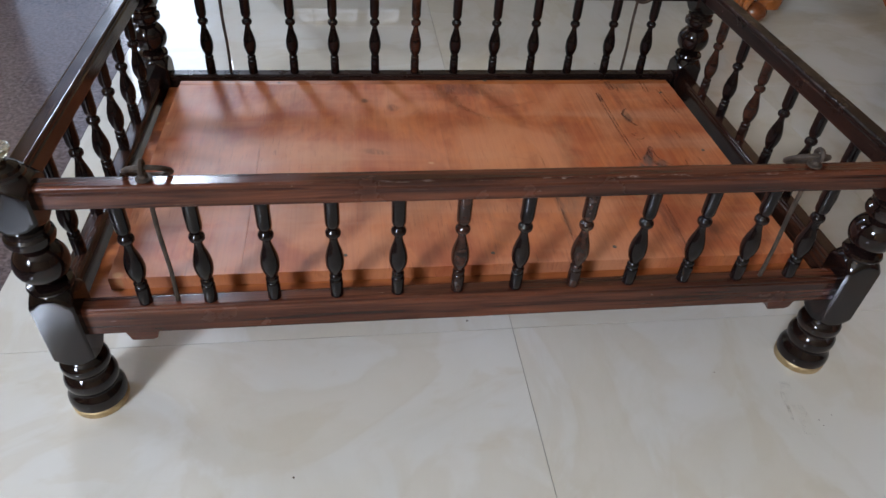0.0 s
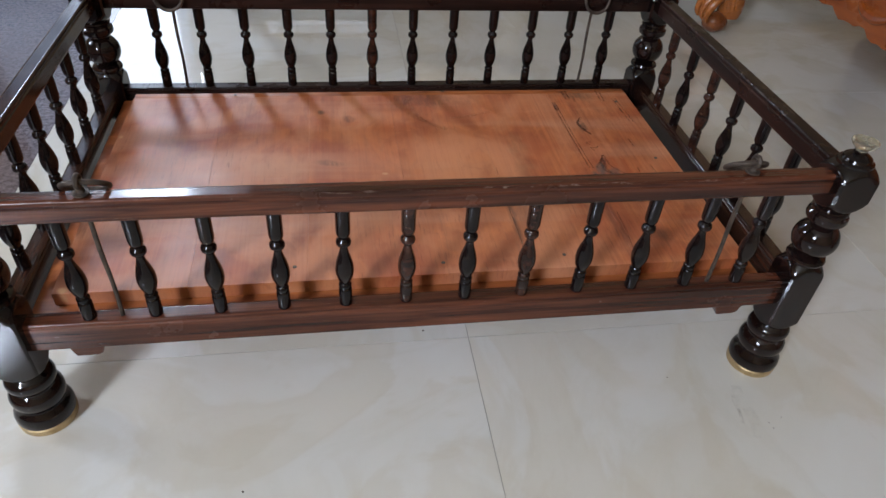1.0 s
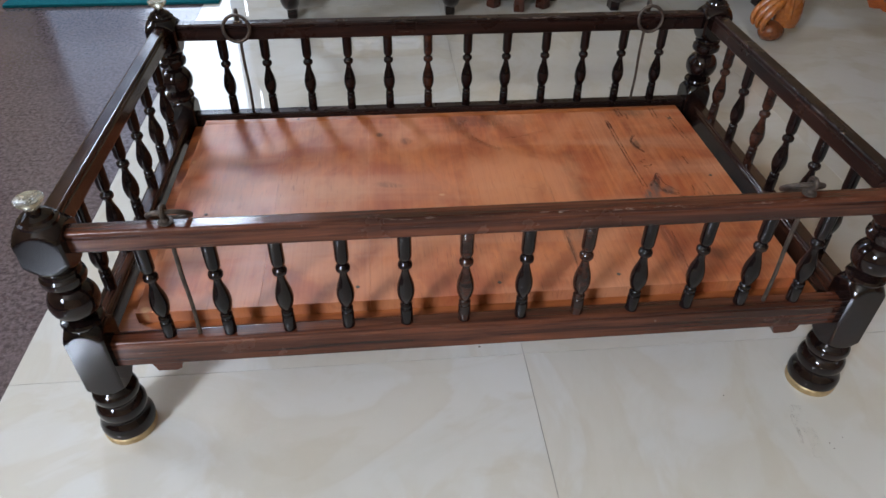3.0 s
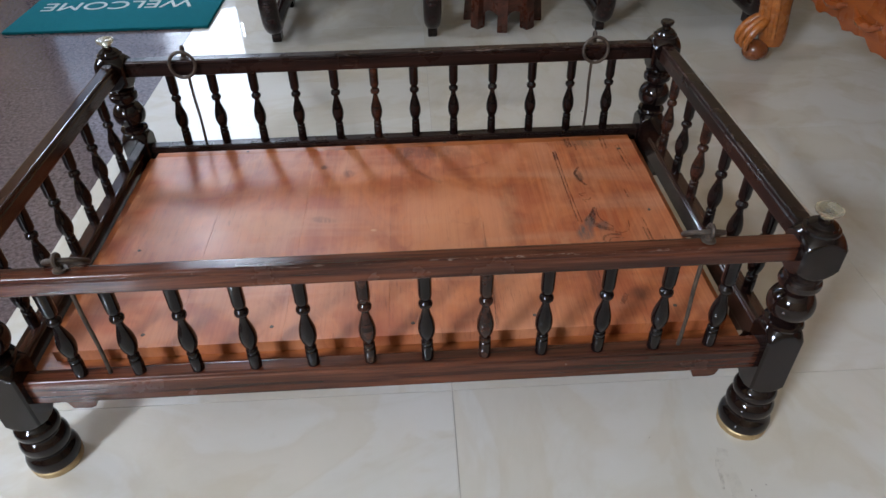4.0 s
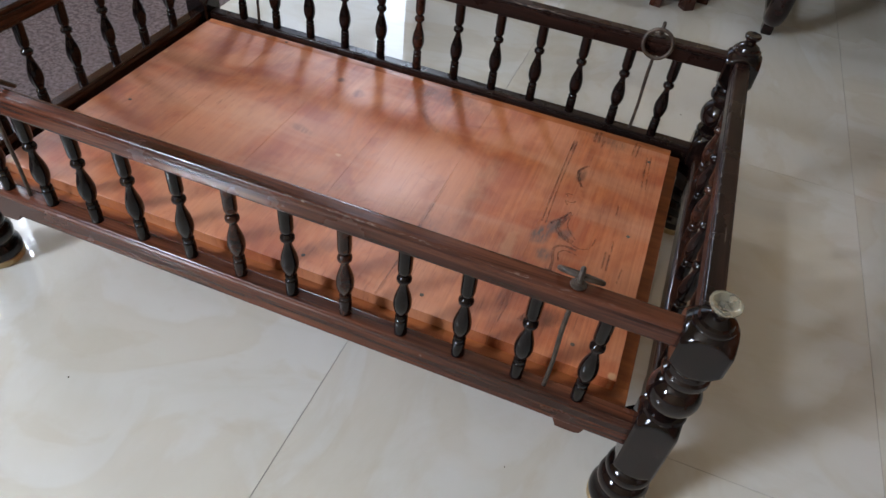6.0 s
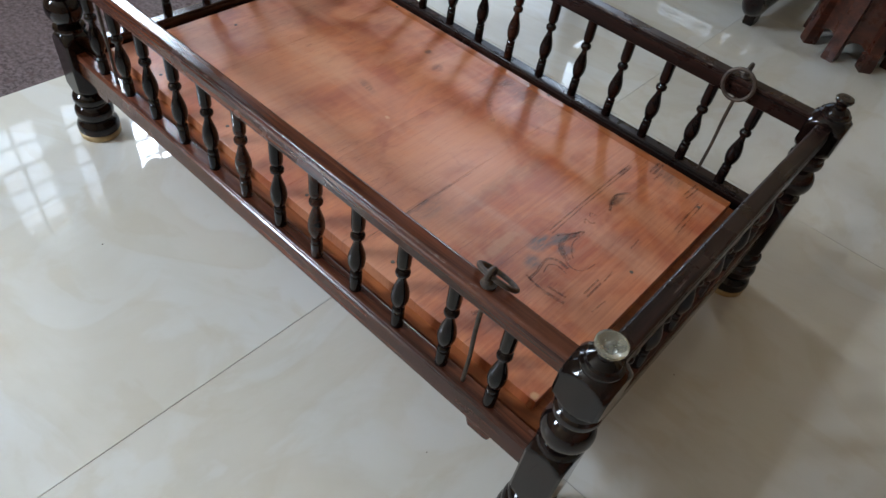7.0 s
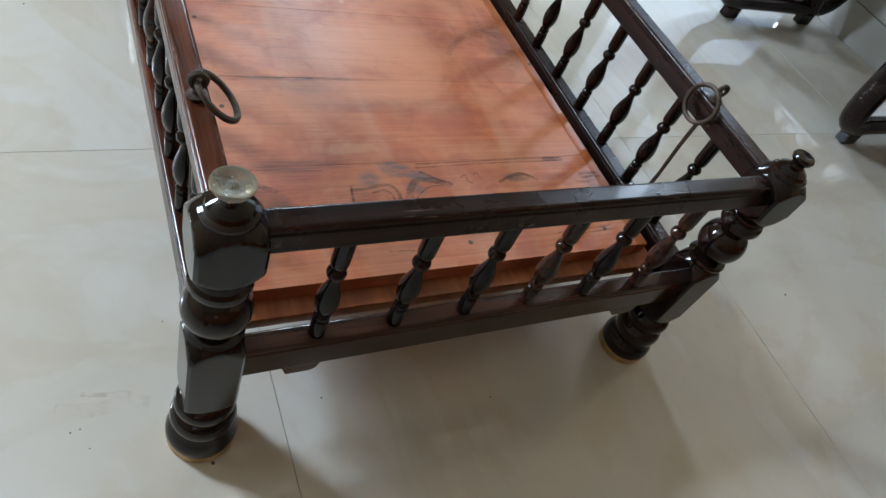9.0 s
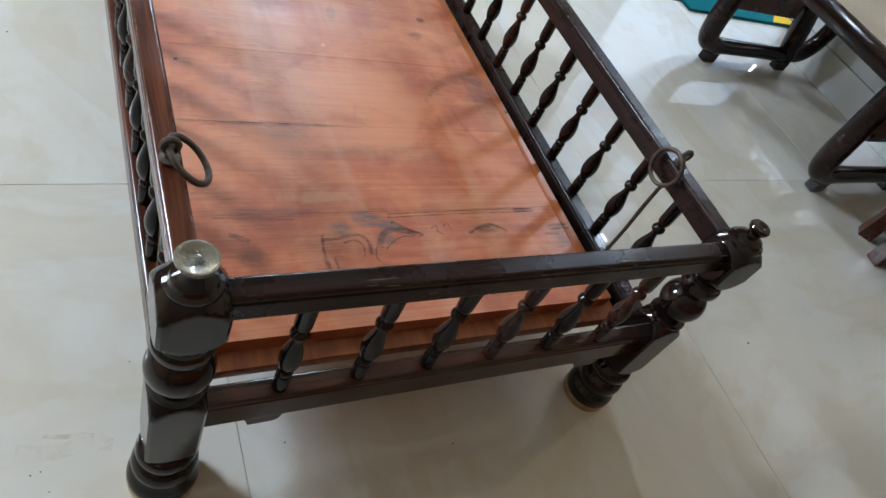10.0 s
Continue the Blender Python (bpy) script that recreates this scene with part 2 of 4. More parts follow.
def floor_tile():
    """Polished ivory vitrified tile with faint beige clouds and veins."""
    m = Nodes("ivory_vitrified_tile")
    ch = m.maths("MULTIPLY", m.chance(), 9.0)
    off = m.t.nodes.new("ShaderNodeCombineXYZ")
    for i in range(3):
        m.put(off.inputs[i], ch)
    p = m.stretch((1, 1, 1), off.outputs[0])
    cloud = m.noise(2.6, 5, 0.55, p, 0.6)
    vein = m.noise(1, 6, 0.62, m.stretch((3.4, 1.7, 1), off.outputs[0], 0.6), 1.2)
    c = m.mix(m.ramp(cloud, (0.38, 0.0), (0.64, 1.0)), (0.600, 0.588, 0.545), (0.568, 0.542, 0.475))
    c = m.mix(m.ramp(vein, (0.45, 0.0), (0.50, 0.16), (0.55, 0.0)), c, (0.47, 0.43, 0.34))
    c = m.mix(m.ramp(m.noise(9, 4, 0.6, p, 1), (0.6, 0.0), (0.8, 0.15)), c, (0.64, 0.625, 0.58))
    wash = m.noise(1, 5, 0.52, m.stretch((4.6, 3.0, 3), off.outputs[0], 0.5), 0.9)
    c = m.mix(m.ramp(wash, (0.47, 0.0), (0.56, 0.32)), c, (0.515, 0.455, 0.340))
    c = m.mix(m.ramp(wash, (0.50, 0.0), (0.53, 0.12), (0.575, 0.0)), c, (0.430, 0.355, 0.235))
    drop = m.noise(1, 4, 0.5, m.stretch((11, 7, 5), off.outputs[0], 0.9), 0.6)
    c = m.mix(m.ramp(drop, (0.57, 0.0), (0.64, 0.22)), c, (0.470, 0.400, 0.280))
    dust_sheen = m.noise(21, 4, 0.6)
    m.set(Base_Color=c, Roughness=m.ramp(dust_sheen, (0.3, 0.012), (0.75, 0.05)), Specular_IOR_Level=0.55)
    return m.bump(m.noise(2.2, 2), 0.014, 0.002).mat


def granite():
    m = Nodes("dark_speckled_granite")
    a, b, c0 = m.noise(110, 4, 0.75), m.noise(48, 4, 0.7), m.noise(6, 3)
    c = m.mix(m.ramp(a, (0.40, 0.0), (0.62, 1.0)), (0.062, 0.046, 0.047), (0.165, 0.130, 0.132))
    c = m.mix(m.ramp(b, (0.55, 0.0), (0.66, 0.55)), c, (0.075, 0.042, 0.042))
    c = m.mix(m.ramp(c0, (0.4, 0.0), (0.7, 0.3)), c, (0.165, 0.125, 0.122))
    c = m.mix(m.ramp(m.noise(230, 2, 0.6), (0.66, 0.0), (0.72, 0.6)), c, (0.26, 0.23, 0.23))
    m.set(Base_Color=c, Roughness=m.ramp(m.noise(14, 3), (0.3, 0.09), (0.7, 0.2)), Specular_IOR_Level=0.5)
    return m.mat


def paint(name, colour, rough=0.6, scale=9.0, vary=0.12):
    m = Nodes(name)
    n = m.noise(scale, 5, 0.6)
    c = m.mix(m.ramp(n, (0.3, 0.0), (0.75, 1.0)), colour, tuple(v * (1 - vary) for v in colour))
    m.set(Base_Color=c, Roughness=m.ramp(m.noise(scale * 3, 3), (0.3, rough * 0.85), (0.7, min(1.0, rough * 1.15))))
    return m.bump(m.noise(scale * 12, 3), 0.08, 0.001).mat


def iron():
    m = Nodes("rusty_wrought_iron")
    n = m.noise(120, 5, 0.7)
    c = m.mix(m.ramp(n, (0.35, 0.0), (0.65, 1.0)), (0.040, 0.032, 0.027), (0.105, 0.076, 0.056))
    m.set(Base_Color=c, Metallic=0.55, Roughness=m.ramp(n, (0.3, 0.42), (0.7, 0.7)))
    return m.bump(n, 0.5, 0.0008).mat


def brass():
    m = Nodes("tarnished_brass")
    n = m.noise(70, 5, 0.7)
    c = m.mix(m.ramp(n, (0.35, 0.0), (0.65, 1.0)), (0.36, 0.25, 0.12), (0.56, 0.43, 0.24))
    m.set(Base_Color=c, Metallic=0.8, Roughness=m.ramp(n, (0.3, 0.42), (0.7, 0.62)))
    return m.bump(n, 0.2, 0.0005).mat


def glass():
    m = Nodes("clear_pressed_glass")
    m.set(Base_Color=(0.60, 0.56, 0.43, 1), Roughness=m.ramp(m.noise(90, 3), (0.3, 0.10), (0.7, 0.30)), Transmission_Weight=0.82, IOR=1.45)
    return m.mat


def mark_ink(name="worn_black_stamp", most=0.58):
    """Worn black stamping that has half gone from the wood."""
    m = Nodes(name)
    n = m.noise(1, 5, 0.7, m.stretch((260, 70, 60)))
    m.set(Base_Color=(0.055, 0.036, 0.032, 1), Roughness=0.5, Alpha=m.ramp(n, (0.36, most * 0.15), (0.60, most)))
    return m.mat


def carved_teak(name, dark, light):
    m = Nodes(name)
    n = m.noise(1, 5, 0.6, m.stretch((60, 9, 60)), 0.8)
    c = m.mix(m.ramp(n, (0.3, 0.0), (0.7, 1.0)), dark, light)
    m.set(Base_Color=c, Roughness=m.ramp(m.noise(20, 3), (0.3, 0.2), (0.7, 0.36)), Coat_Weight=0.3, Coat_Roughness=0.1)
    return m.bump(n, 0.15, 0.001).mat


def fabric(name, colour, light):
    m = Nodes(name)
    n = m.noise(420, 3, 0.7)
    c = m.mix(m.ramp(n, (0.35, 0.0), (0.65, 1.0)), colour, light)
    m.set(Base_Color=c, Roughness=0.95, Specular_IOR_Level=0.1)
    return m.bump(n, 0.6, 0.002).mat


def cane():
    """Pale cane woven over and under, with dark holes between the strands."""
    m = Nodes("pale_woven_cane")
    strands = []
    for axis in ("X", "Y"):
        n = m.t.nodes.new("ShaderNodeTexWave")
        n.wave_type, n.bands_direction = "BANDS", axis
        m.t.links.new(m.pos, n.inputs["Vector"])
        n.inputs["Scale"].default_value, n.inputs["Distortion"].default_value = 24.0, 0.4
        strands.append(n.outputs["Fac"])
    weave = m.maths("MAXIMUM", strands[0], strands[1])
    c = m.mix(m.ramp(weave, (0.25, 0.0), (0.55, 1.0)), (0.16, 0.11, 0.07), (0.64, 0.57, 0.45))
    c = m.mix(m.ramp(m.noise(60, 3), (0.4, 0.0), (0.7, 0.4)), c, (0.48, 0.38, 0.26))
    m.set(Base_Color=c, Roughness=0.6, Specular_IOR_Level=0.3)
    return m.bump(weave, 0.6, 0.002).mat


DARK = lacquered("dark_rosewood_turned", (0.0040, 0.0027, 0.0025), (0.0130, 0.0058, 0.0050), 0.08, 0.27)
BROWN = lacquered("brown_rosewood_turned", (0.0120, 0.0050, 0.0036), (0.062, 0.0215, 0.0115), 0.10, 0.34)
POST = lacquered("dark_rosewood_post", (0.0040, 0.0028, 0.0027), (0.0190, 0.0078, 0.0060), 0.075, 0.36)
# rails are brown in front and darker at the back and ends
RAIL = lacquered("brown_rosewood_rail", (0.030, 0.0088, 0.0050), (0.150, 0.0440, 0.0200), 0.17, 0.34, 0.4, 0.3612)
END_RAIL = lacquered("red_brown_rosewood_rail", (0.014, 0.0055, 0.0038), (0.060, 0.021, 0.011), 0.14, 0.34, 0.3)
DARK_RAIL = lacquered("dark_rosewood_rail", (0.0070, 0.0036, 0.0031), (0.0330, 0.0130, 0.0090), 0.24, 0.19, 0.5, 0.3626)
CHAIR = lacquered("dark_rosewood_chair", (0.0070, 0.0036, 0.0032), (0.030, 0.0110, 0.0080), 0.12, 0.28)
STOOL = lacquered("red_brown_stool_wood", (0.045, 0.0135, 0.0075), (0.11, 0.032, 0.017), 0.25)
BOARD, UNDER, TILE, GRANITE = board_wood(), under_wood(), floor_tile(), granite()
STRIP = under_wood("bright_orange_batten_wood", (0.25, 0.062, 0.013), (0.46, 0.135, 0.032))
WALL = paint("cream_wall_paint", (0.72, 0.565, 0.37), 0.7)
# for the unseen east wall: brown only so it bounces less light
LOW_BOUNCE = paint("low_bounce_wall", (0.26, 0.19, 0.125), 0.7)
CEILING = paint("off_white_ceiling_paint", (0.79, 0.72, 0.59), 0.8)
DADO = paint("grey_white_wall_tile", (0.60, 0.61, 0.59), 0.14, 3.0, 0.16)
RELIEF = paint("bright_white_scroll_relief", (0.86, 0.86, 0.83), 0.3)
GROUT = paint("grey_grout", (0.40, 0.38, 0.33), 0.8, 30)
FRAME = paint("white_window_enamel", (0.72, 0.72, 0.70), 0.35)
IRON, BRASS, GLASS, MARK, TEAK = iron(), brass(), glass(), mark_ink(), carved_teak("orange_carved_teak", (0.24, 0.062, 0.010), (0.42, 0.135, 0.026))
# the settee's shade is put into the teak colours, deepest on the apron
SHADED_TEAK = carved_teak("shaded_red_teak", (0.17, 0.032, 0.005), (0.30, 0.075, 0.012))
BALL = carved_teak("brown_carved_teak", (0.13, 0.036, 0.010), (0.24, 0.072, 0.021))
FAINT = mark_ink("faded_black_stamp", 0.18)
TEAL = fabric("teal_mat_pile", (0.004, 0.088, 0.112), (0.014, 0.165, 0.190))
LETTER = fabric("white_mat_letters", (0.36, 0.42, 0.42), (0.60, 0.63, 0.61))
YELLOW = fabric("yellow_mat_corner", (0.62, 0.36, 0.02), (0.80, 0.52, 0.05))
CANE = cane()
GROUND = paint("outdoor_ground", (0.42, 0.39, 0.34), 0.9, 2.0, 0.3)
CRUMB = paint("dark_crumb", (0.10, 0.08, 0.06), 0.9, 200)
SMEAR = Nodes("brown_floor_smear")
SMEAR.set(Base_Color=(0.58, 0.30, 0.11, 1), Specular_IOR_Level=0.55, Roughness=0.035, Alpha=SMEAR.ramp(SMEAR.noise(55, 2, 0.5), (0.40, 0.0), (0.72, 0.42)))
SMEAR = SMEAR.mat
HAZE = Nodes("yellowish_water_mark")
HAZE.set(Base_Color=(0.58, 0.47, 0.27, 1), Specular_IOR_Level=0.55, Roughness=0.035, Alpha=HAZE.ramp(HAZE.noise(45, 4, 0.6), (0.42, 0.0), (0.7, 0.18)))
HAZE = HAZE.mat

# ---- mesh helpers ----


def mesh_of(name, bm, material, smooth=35):
    me = bpy.data.meshes.new(name)
    bmesh.ops.recalc_face_normals(bm, faces=bm.faces)
    bm.to_mesh(me)
    bm.free()
    me.materials.append(material)
    if smooth:
        me.shade_smooth()
        me.set_sharp_from_angle(angle=radians(smooth))
    return me


def part(name, bm, material, parent=None, label="", at=None, smooth=35):
    """Links a bmesh, or a mesh that is there already, as one object under its thing or part."""
    ob = new(name, bm if isinstance(bm, bpy.types.Mesh) else mesh_of(name, bm, material, smooth))
    if parent:
        ob.parent = parent
    if at:
        ob.matrix_basis = at
    return tagged(ob, label)


def thing(name, label, category, at=None, group="", kind=""):
    ob = new(name)
    ob.empty_display_size = 0.05
    if at:
        ob.matrix_basis = at
    return tagged(ob, label, category, group, kind)


def box(x0, x1, y0, y1, z0, z1, bevel=0.0, bm=None, seg=2):
    own = bm is None
    bm = bm or bmesh.new()
    vs = bmesh.ops.create_cube(bm, size=1)["verts"]
    for v in vs:
        v.co = Vector((x0 + (v.co.x + 0.5) * (x1 - x0), y0 + (v.co.y + 0.5) * (y1 - y0), z0 + (v.co.z + 0.5) * (z1 - z0)))
    if bevel and own:
        bmesh.ops.bevel(bm, geom=list(bm.edges), offset=bevel, segments=seg, affect="EDGES", profile=0.5)
    return bm


def shell(rings, bm=None, close=True):
    """A skin over rings of equally many points, capped at both ends."""
    bm = bm or bmesh.new()
    made = [[bm.verts.new(p) for p in ring] for ring in rings]
    for a, b in zip(made, made[1:]):
        n = len(a)
        for i in range(n):
            bm.faces.new((a[i], a[(i + 1) % n], b[(i + 1) % n], b[i]))
    if close:
        bm.faces.new(made[0][::-1])
        bm.faces.new(made[-1])
    return bm


def lathe(profile, n=24, bm=None, at=(0, 0)):
    """profile: rows of z and radius, from below."""
    return shell([[(at[0] + r * math.cos(2 * math.pi * i / n), at[1] + r * math.sin(2 * math.pi * i / n), z) for i in range(n)] for z, r in profile], bm)


def smooth_rows(rows, k=4):
    """Rows of numbers drawn out into a smooth run (Catmull-Rom)."""
    out = []
    for i in range(len(rows) - 1):
        a, b, c, d = (np.array(rows[max(0, min(len(rows) - 1, j))], float) for j in (i - 1, i, i + 1, i + 2))
        for s in range(k):
            t = s / k
            out.append(0.5 * (2 * b + (c - a) * t + (2 * a - 5 * b + 4 * c - d) * t * t + (3 * b - a - 3 * c + d) * t ** 3))
    out.append(np.array(rows[-1], float))
    return out


def tube(points, n=12, k=4, squash=1.0, bm=None):
    """points: rows of x, y, z, radius; a round bar along them."""
    rows = smooth_rows(points, k) if k > 1 else [np.array(p, float) for p in points]
    rings, side = [], None
    for i, row in enumerate(rows):
        way = Vector(rows[min(i + 1, len(rows) - 1)][:3] - rows[max(i - 1, 0)][:3]).normalized()
        if side is None:
            side = way.cross(Vector((0, 0, 1)) if abs(way.z) < 0.9 else Vector((1, 0, 0))).normalized()
        side = (side - way * side.dot(way)).normalized()
        up = way.cross(side)
        rings.append([Vector(row[:3]) + float(row[3]) * (math.cos(2 * math.pi * j / n) * side + squash * math.sin(2 * math.pi * j / n) * up) for j in range(n)])
    return shell(rings, bm)


def torus(major, minor, n=28, m=8):
    bm = bmesh.new()
    rings = [[bm.verts.new(((major + minor * math.cos(b)) * math.cos(a), (major + minor * math.cos(b)) * math.sin(a), minor * math.sin(b)))
              for b in (2 * math.pi * j / m for j in range(m))] for a in (2 * math.pi * i / n for i in range(n))]
    for i in range(n):
        for j in range(m):
            p, q = rings[i], rings[(i + 1) % n]
            bm.faces.new((p[j], q[j], q[(j + 1) % m], p[(j + 1) % m]))
    return bm


def extruded(outline, depth, place):
    """A flat outline drawn out by depth; place turns its (u, v, w) into x, y, z."""
    bm = bmesh.new()
    a = [bm.verts.new(place(u, v, 0)) for u, v in outline]
    b = [bm.verts.new(place(u, v, depth)) for u, v in outline]
    n = len(a)
    bm.faces.new(a[::-1])
    bm.faces.new(b)
    for i in range(n):
        bm.faces.new((a[i], a[(i + 1) % n], b[(i + 1) % n], b[i]))
    return bm


# ---- the room ----
LEFT, RIGHT, BACK, FRONT, HIGH = -1.5, 4.5, 2.035, -3.6, 2.9
GAP_X, GAP_Y, SIDE = -0.199, 0.0865, 0.7835

floor = tagged(new("floor", mesh_of("floor", box(GAP_X + 0.001, RIGHT, FRONT, BACK + 0.25, -0.06, -0.0012), GROUT)), "polished ivory vitrified tile floor with thin grey joints", "floor", kind="structure")
tagged(new("floor_granite", mesh_of("floor_granite", box(LEFT, GAP_X, FRONT, BACK + 0.25, -0.06, 0.0), GRANITE)), "polished dark speckled granite floor strip by the entrance", "floor", kind="structure")
tagged(new("ground", mesh_of("ground", box(-300, 300, -300, 300, -0.4, -0.15), GROUND)), "bare pale ground outside the house", "ground", kind="structure")
tagged(new("ceiling", mesh_of("ceiling", box(LEFT - 0.2, RIGHT + 0.2, FRONT - 0.2, BACK + 0.25, HIGH, HIGH + 0.15), CEILING)), "plain off-white painted ceiling", "ceiling", kind="structure")

WIN = (0.07, 1.52, 1.0, 1.76)
WIN_F = (-3.05, -1.95, 1.60, 2.60)
bm = box(LEFT - 0.2, LEFT, FRONT, WIN_F[0], -0.06, HIGH)
box(LEFT - 0.2, LEFT, WIN_F[1], WIN[0], -0.06, HIGH, bm=bm)
box(LEFT - 0.2, LEFT, WIN[1], BACK, -0.06, HIGH, bm=bm)
for y0, y1, z0, z1 in (WIN, WIN_F):
    box(LEFT - 0.2, LEFT, y0, y1, -0.06, z0, bm=bm)
    box(LEFT - 0.2, LEFT, y0, y1, z1, HIGH, bm=bm)
tagged(new("wall_west", mesh_of("wall_west", bm, WALL)), "cream painted wall with two windows", "wall", kind="structure")
bm = box(LEFT - 0.2, -1.02, BACK, BACK + 0.25, -0.06, HIGH)
for x0, x1, z0, z1 in ((0.02, 0.15, -0.06, HIGH), (0.55, RIGHT + 0.2, -0.06, HIGH), (0.15, 0.55, -0.06, 0.27), (0.15, 0.55, 0.345, 0.385), (0.15, 0.55, 0.45, HIGH), (0.385, 0.42, 0.27, 0.345), (0.385, 0.42, 0.385, 0.45)):
    box(x0, x1, BACK, BACK + 0.25, z0, z1, bm=bm)
box(-1.02, 0.02, BACK, BACK + 0.25, 2.08, HIGH, bm=bm)
wall_north = tagged(new("wall_north", mesh_of("wall_north", bm, WALL)), "cream wall with a tiled foot, pierced scrollwork and an open doorway", "wall", kind="structure")
tagged(new("wall_east", mesh_of("wall_east", box(RIGHT, RIGHT + 0.2, FRONT, BACK, -0.06, HIGH), LOW_BOUNCE)), "plain unseen wall, darkened to return less light", "wall", kind="structure")
tagged(new("wall_south", mesh_of("wall_south", box(LEFT - 0.2, RIGHT + 0.2, FRONT - 0.2, FRONT, -0.06, HIGH), WALL)), "plain cream painted wall", "wall", kind="structure")

# barred window in the west wall
window = thing("window_1", "white enamelled window with iron bars in four lights", "window", pose(LEFT, 0, 0), kind="structure")
LIGHTS = ((0.105, 0.300), (0.420, 0.600), (0.700, 1.050), (1.110, 1.470))
posts = [(WIN[0], LIGHTS[0][0])] + [(p[1], q[0]) for p, q in zip(LIGHTS, LIGHTS[1:])] + [(LIGHTS[-1][1], WIN[1])]
for y0, y1 in posts:
    part("window_frame", box(-0.14, -0.08, y0, y1, WIN[2], WIN[3], 0.004), FRAME, window)
for y0, y1 in LIGHTS:
    for z0, z1 in ((WIN[2], WIN[2] + 0.05), (WIN[3] - 0.03, WIN[3])):
        part("window_frame", box(-0.14, -0.08, y0, y1, z0, z1, 0.004), FRAME, window)
    n = 2 if y1 - y0 < 0.25 else 3
    for i in range(1, n):
        y = y0 + i * (y1 - y0) / n
        part("bar", box(-0.12, -0.105, y - 0.007, y + 0.007, WIN[2] + 0.05, WIN[3] - 0.03), FRAME, window)
    for i in range(1, 6):
        z = WIN[2] + 0.05 + i * 0.1133
        part("bar", box(-0.104, -0.092, y0, y1, z - 0.007, z + 0.007), FRAME, window)

# high window further along the west wall
window_w = thing("window_2", "high white framed window", "window", pose(LEFT, 0, 0), kind="structure")
for y0, y1, z0, z1 in ((-3.05, -3.02, 1.60, 2.60), (-1.98, -1.95, 1.60, 2.60), (-3.02, -1.98, 1.60, 1.63), (-3.02, -1.98, 2.57, 2.60)):
    part("window_frame", box(-0.14, -0.08, y0, y1, z0, z1, 0.004), FRAME, window_w)

# unseen frame round the doorway, added to edge the light from outside
door = thing("door_1", "open doorway in an unseen frame that edges the daylight", "door", pose(0, BACK, 0), kind="structure")
for x0, x1, z0, z1 in ((-1.02, -0.98, -0.001, 2.08), (-0.18, 0.02, -0.001, 2.08), (-0.98, -0.18, 2.02, 2.08)):
    part("door_frame", box(x0, x1, 0.205, 0.249, z0, z1, 0.003), STOOL, door)

# wall tiles and backlit scrollwork low on the north wall
for first, pitch, count, y0, z0, z1, name in ((0.481, 0.6, 8, -0.014, 0.001, 0.104, "skirting_tile"), (0.331, 0.45, 9, -0.008, 0.1055, 0.268, "wall_tile")):
    whole = mesh_of(name, box(0.0001, pitch - 0.0001, y0, -0.001, z0, z1, 0.001, seg=1), DADO)
    cut = mesh_of(name, box(0.0205, first - 0.0001, y0, -0.001, z0, z1, 0.001, seg=1), DADO)
    part("tile", cut, None, wall_north, at=pose(0, BACK, 0))
    for i in range(count - 1):
        part("tile", whole, None, wall_north, at=pose(first + pitch * i, BACK, 0))
for x0, x1, z0, high in ((0.15, 0.385, 0.27, 0.075), (0.15, 0.385, 0.385, 0.065), (0.42, 0.55, 0.27, 0.075), (0.42, 0.55, 0.385, 0.065)):
    band = bmesh.new()
    n = max(2, round((x1 - x0) / 0.063))
    for i in range(n):
        cx, step = x0 + (x1 - x0) * (i + 0.5) / n, (x1 - x0) / n
        turn = 1 if i % 2 else -1
        rows = [(cx + turn * (high * 0.42 - 0.0032 * q) * math.cos(q * 0.8), BACK + 0.02, z0 + high / 2 + (high * 0.42 - 0.0032 * q) * math.sin(q * 0.8), 0.0045) for q in range(8)]
        tube(rows, 6, 2, bm=band)
        box(cx + step / 2 - 0.003, cx + step / 2 + 0.003, BACK + 0.016, BACK + 0.024, z0, z0 + high, bm=band)
    tagged(part("pierced_vent", band, RELIEF, wall_north), "white pierced scrollwork with an added lamp behind")

# floor tiles
HALF = SIDE / 2 - 0.0006
slab = mesh_of("floor_tile", box(-HALF, HALF, -HALF, HALF, -0.0011, 0.0), TILE, 0)
for i in range(6):
    for j in range(-5, 3):
        part("tile", slab, None, floor, at=pose(GAP_X + SIDE * (i + 0.5), GAP_Y + SIDE * (j + 0.5), 0, 0, 0, 90 * ((i + j) % 4)))

# ---- the cradle ----
SINK = 0.012  # heights below are counted from this much under the floor
L, W = 1.0133, 0.593
cradle = thing("cradle", "dark lacquered rosewood cradle with turned balusters and an orange plank bed", "cradle", pose(0, 0, -SINK))


def post_radius(hw, hc, r, a):
    """The lathe's radius r, cut flat by a square of half width hw and by its cut corners at hc."""
    a %= math.pi / 2
    flat = hw / max(math.cos(a), math.sin(a))
    corner = hc / math.cos(a - math.pi / 4)
    return min(flat, corner, r)


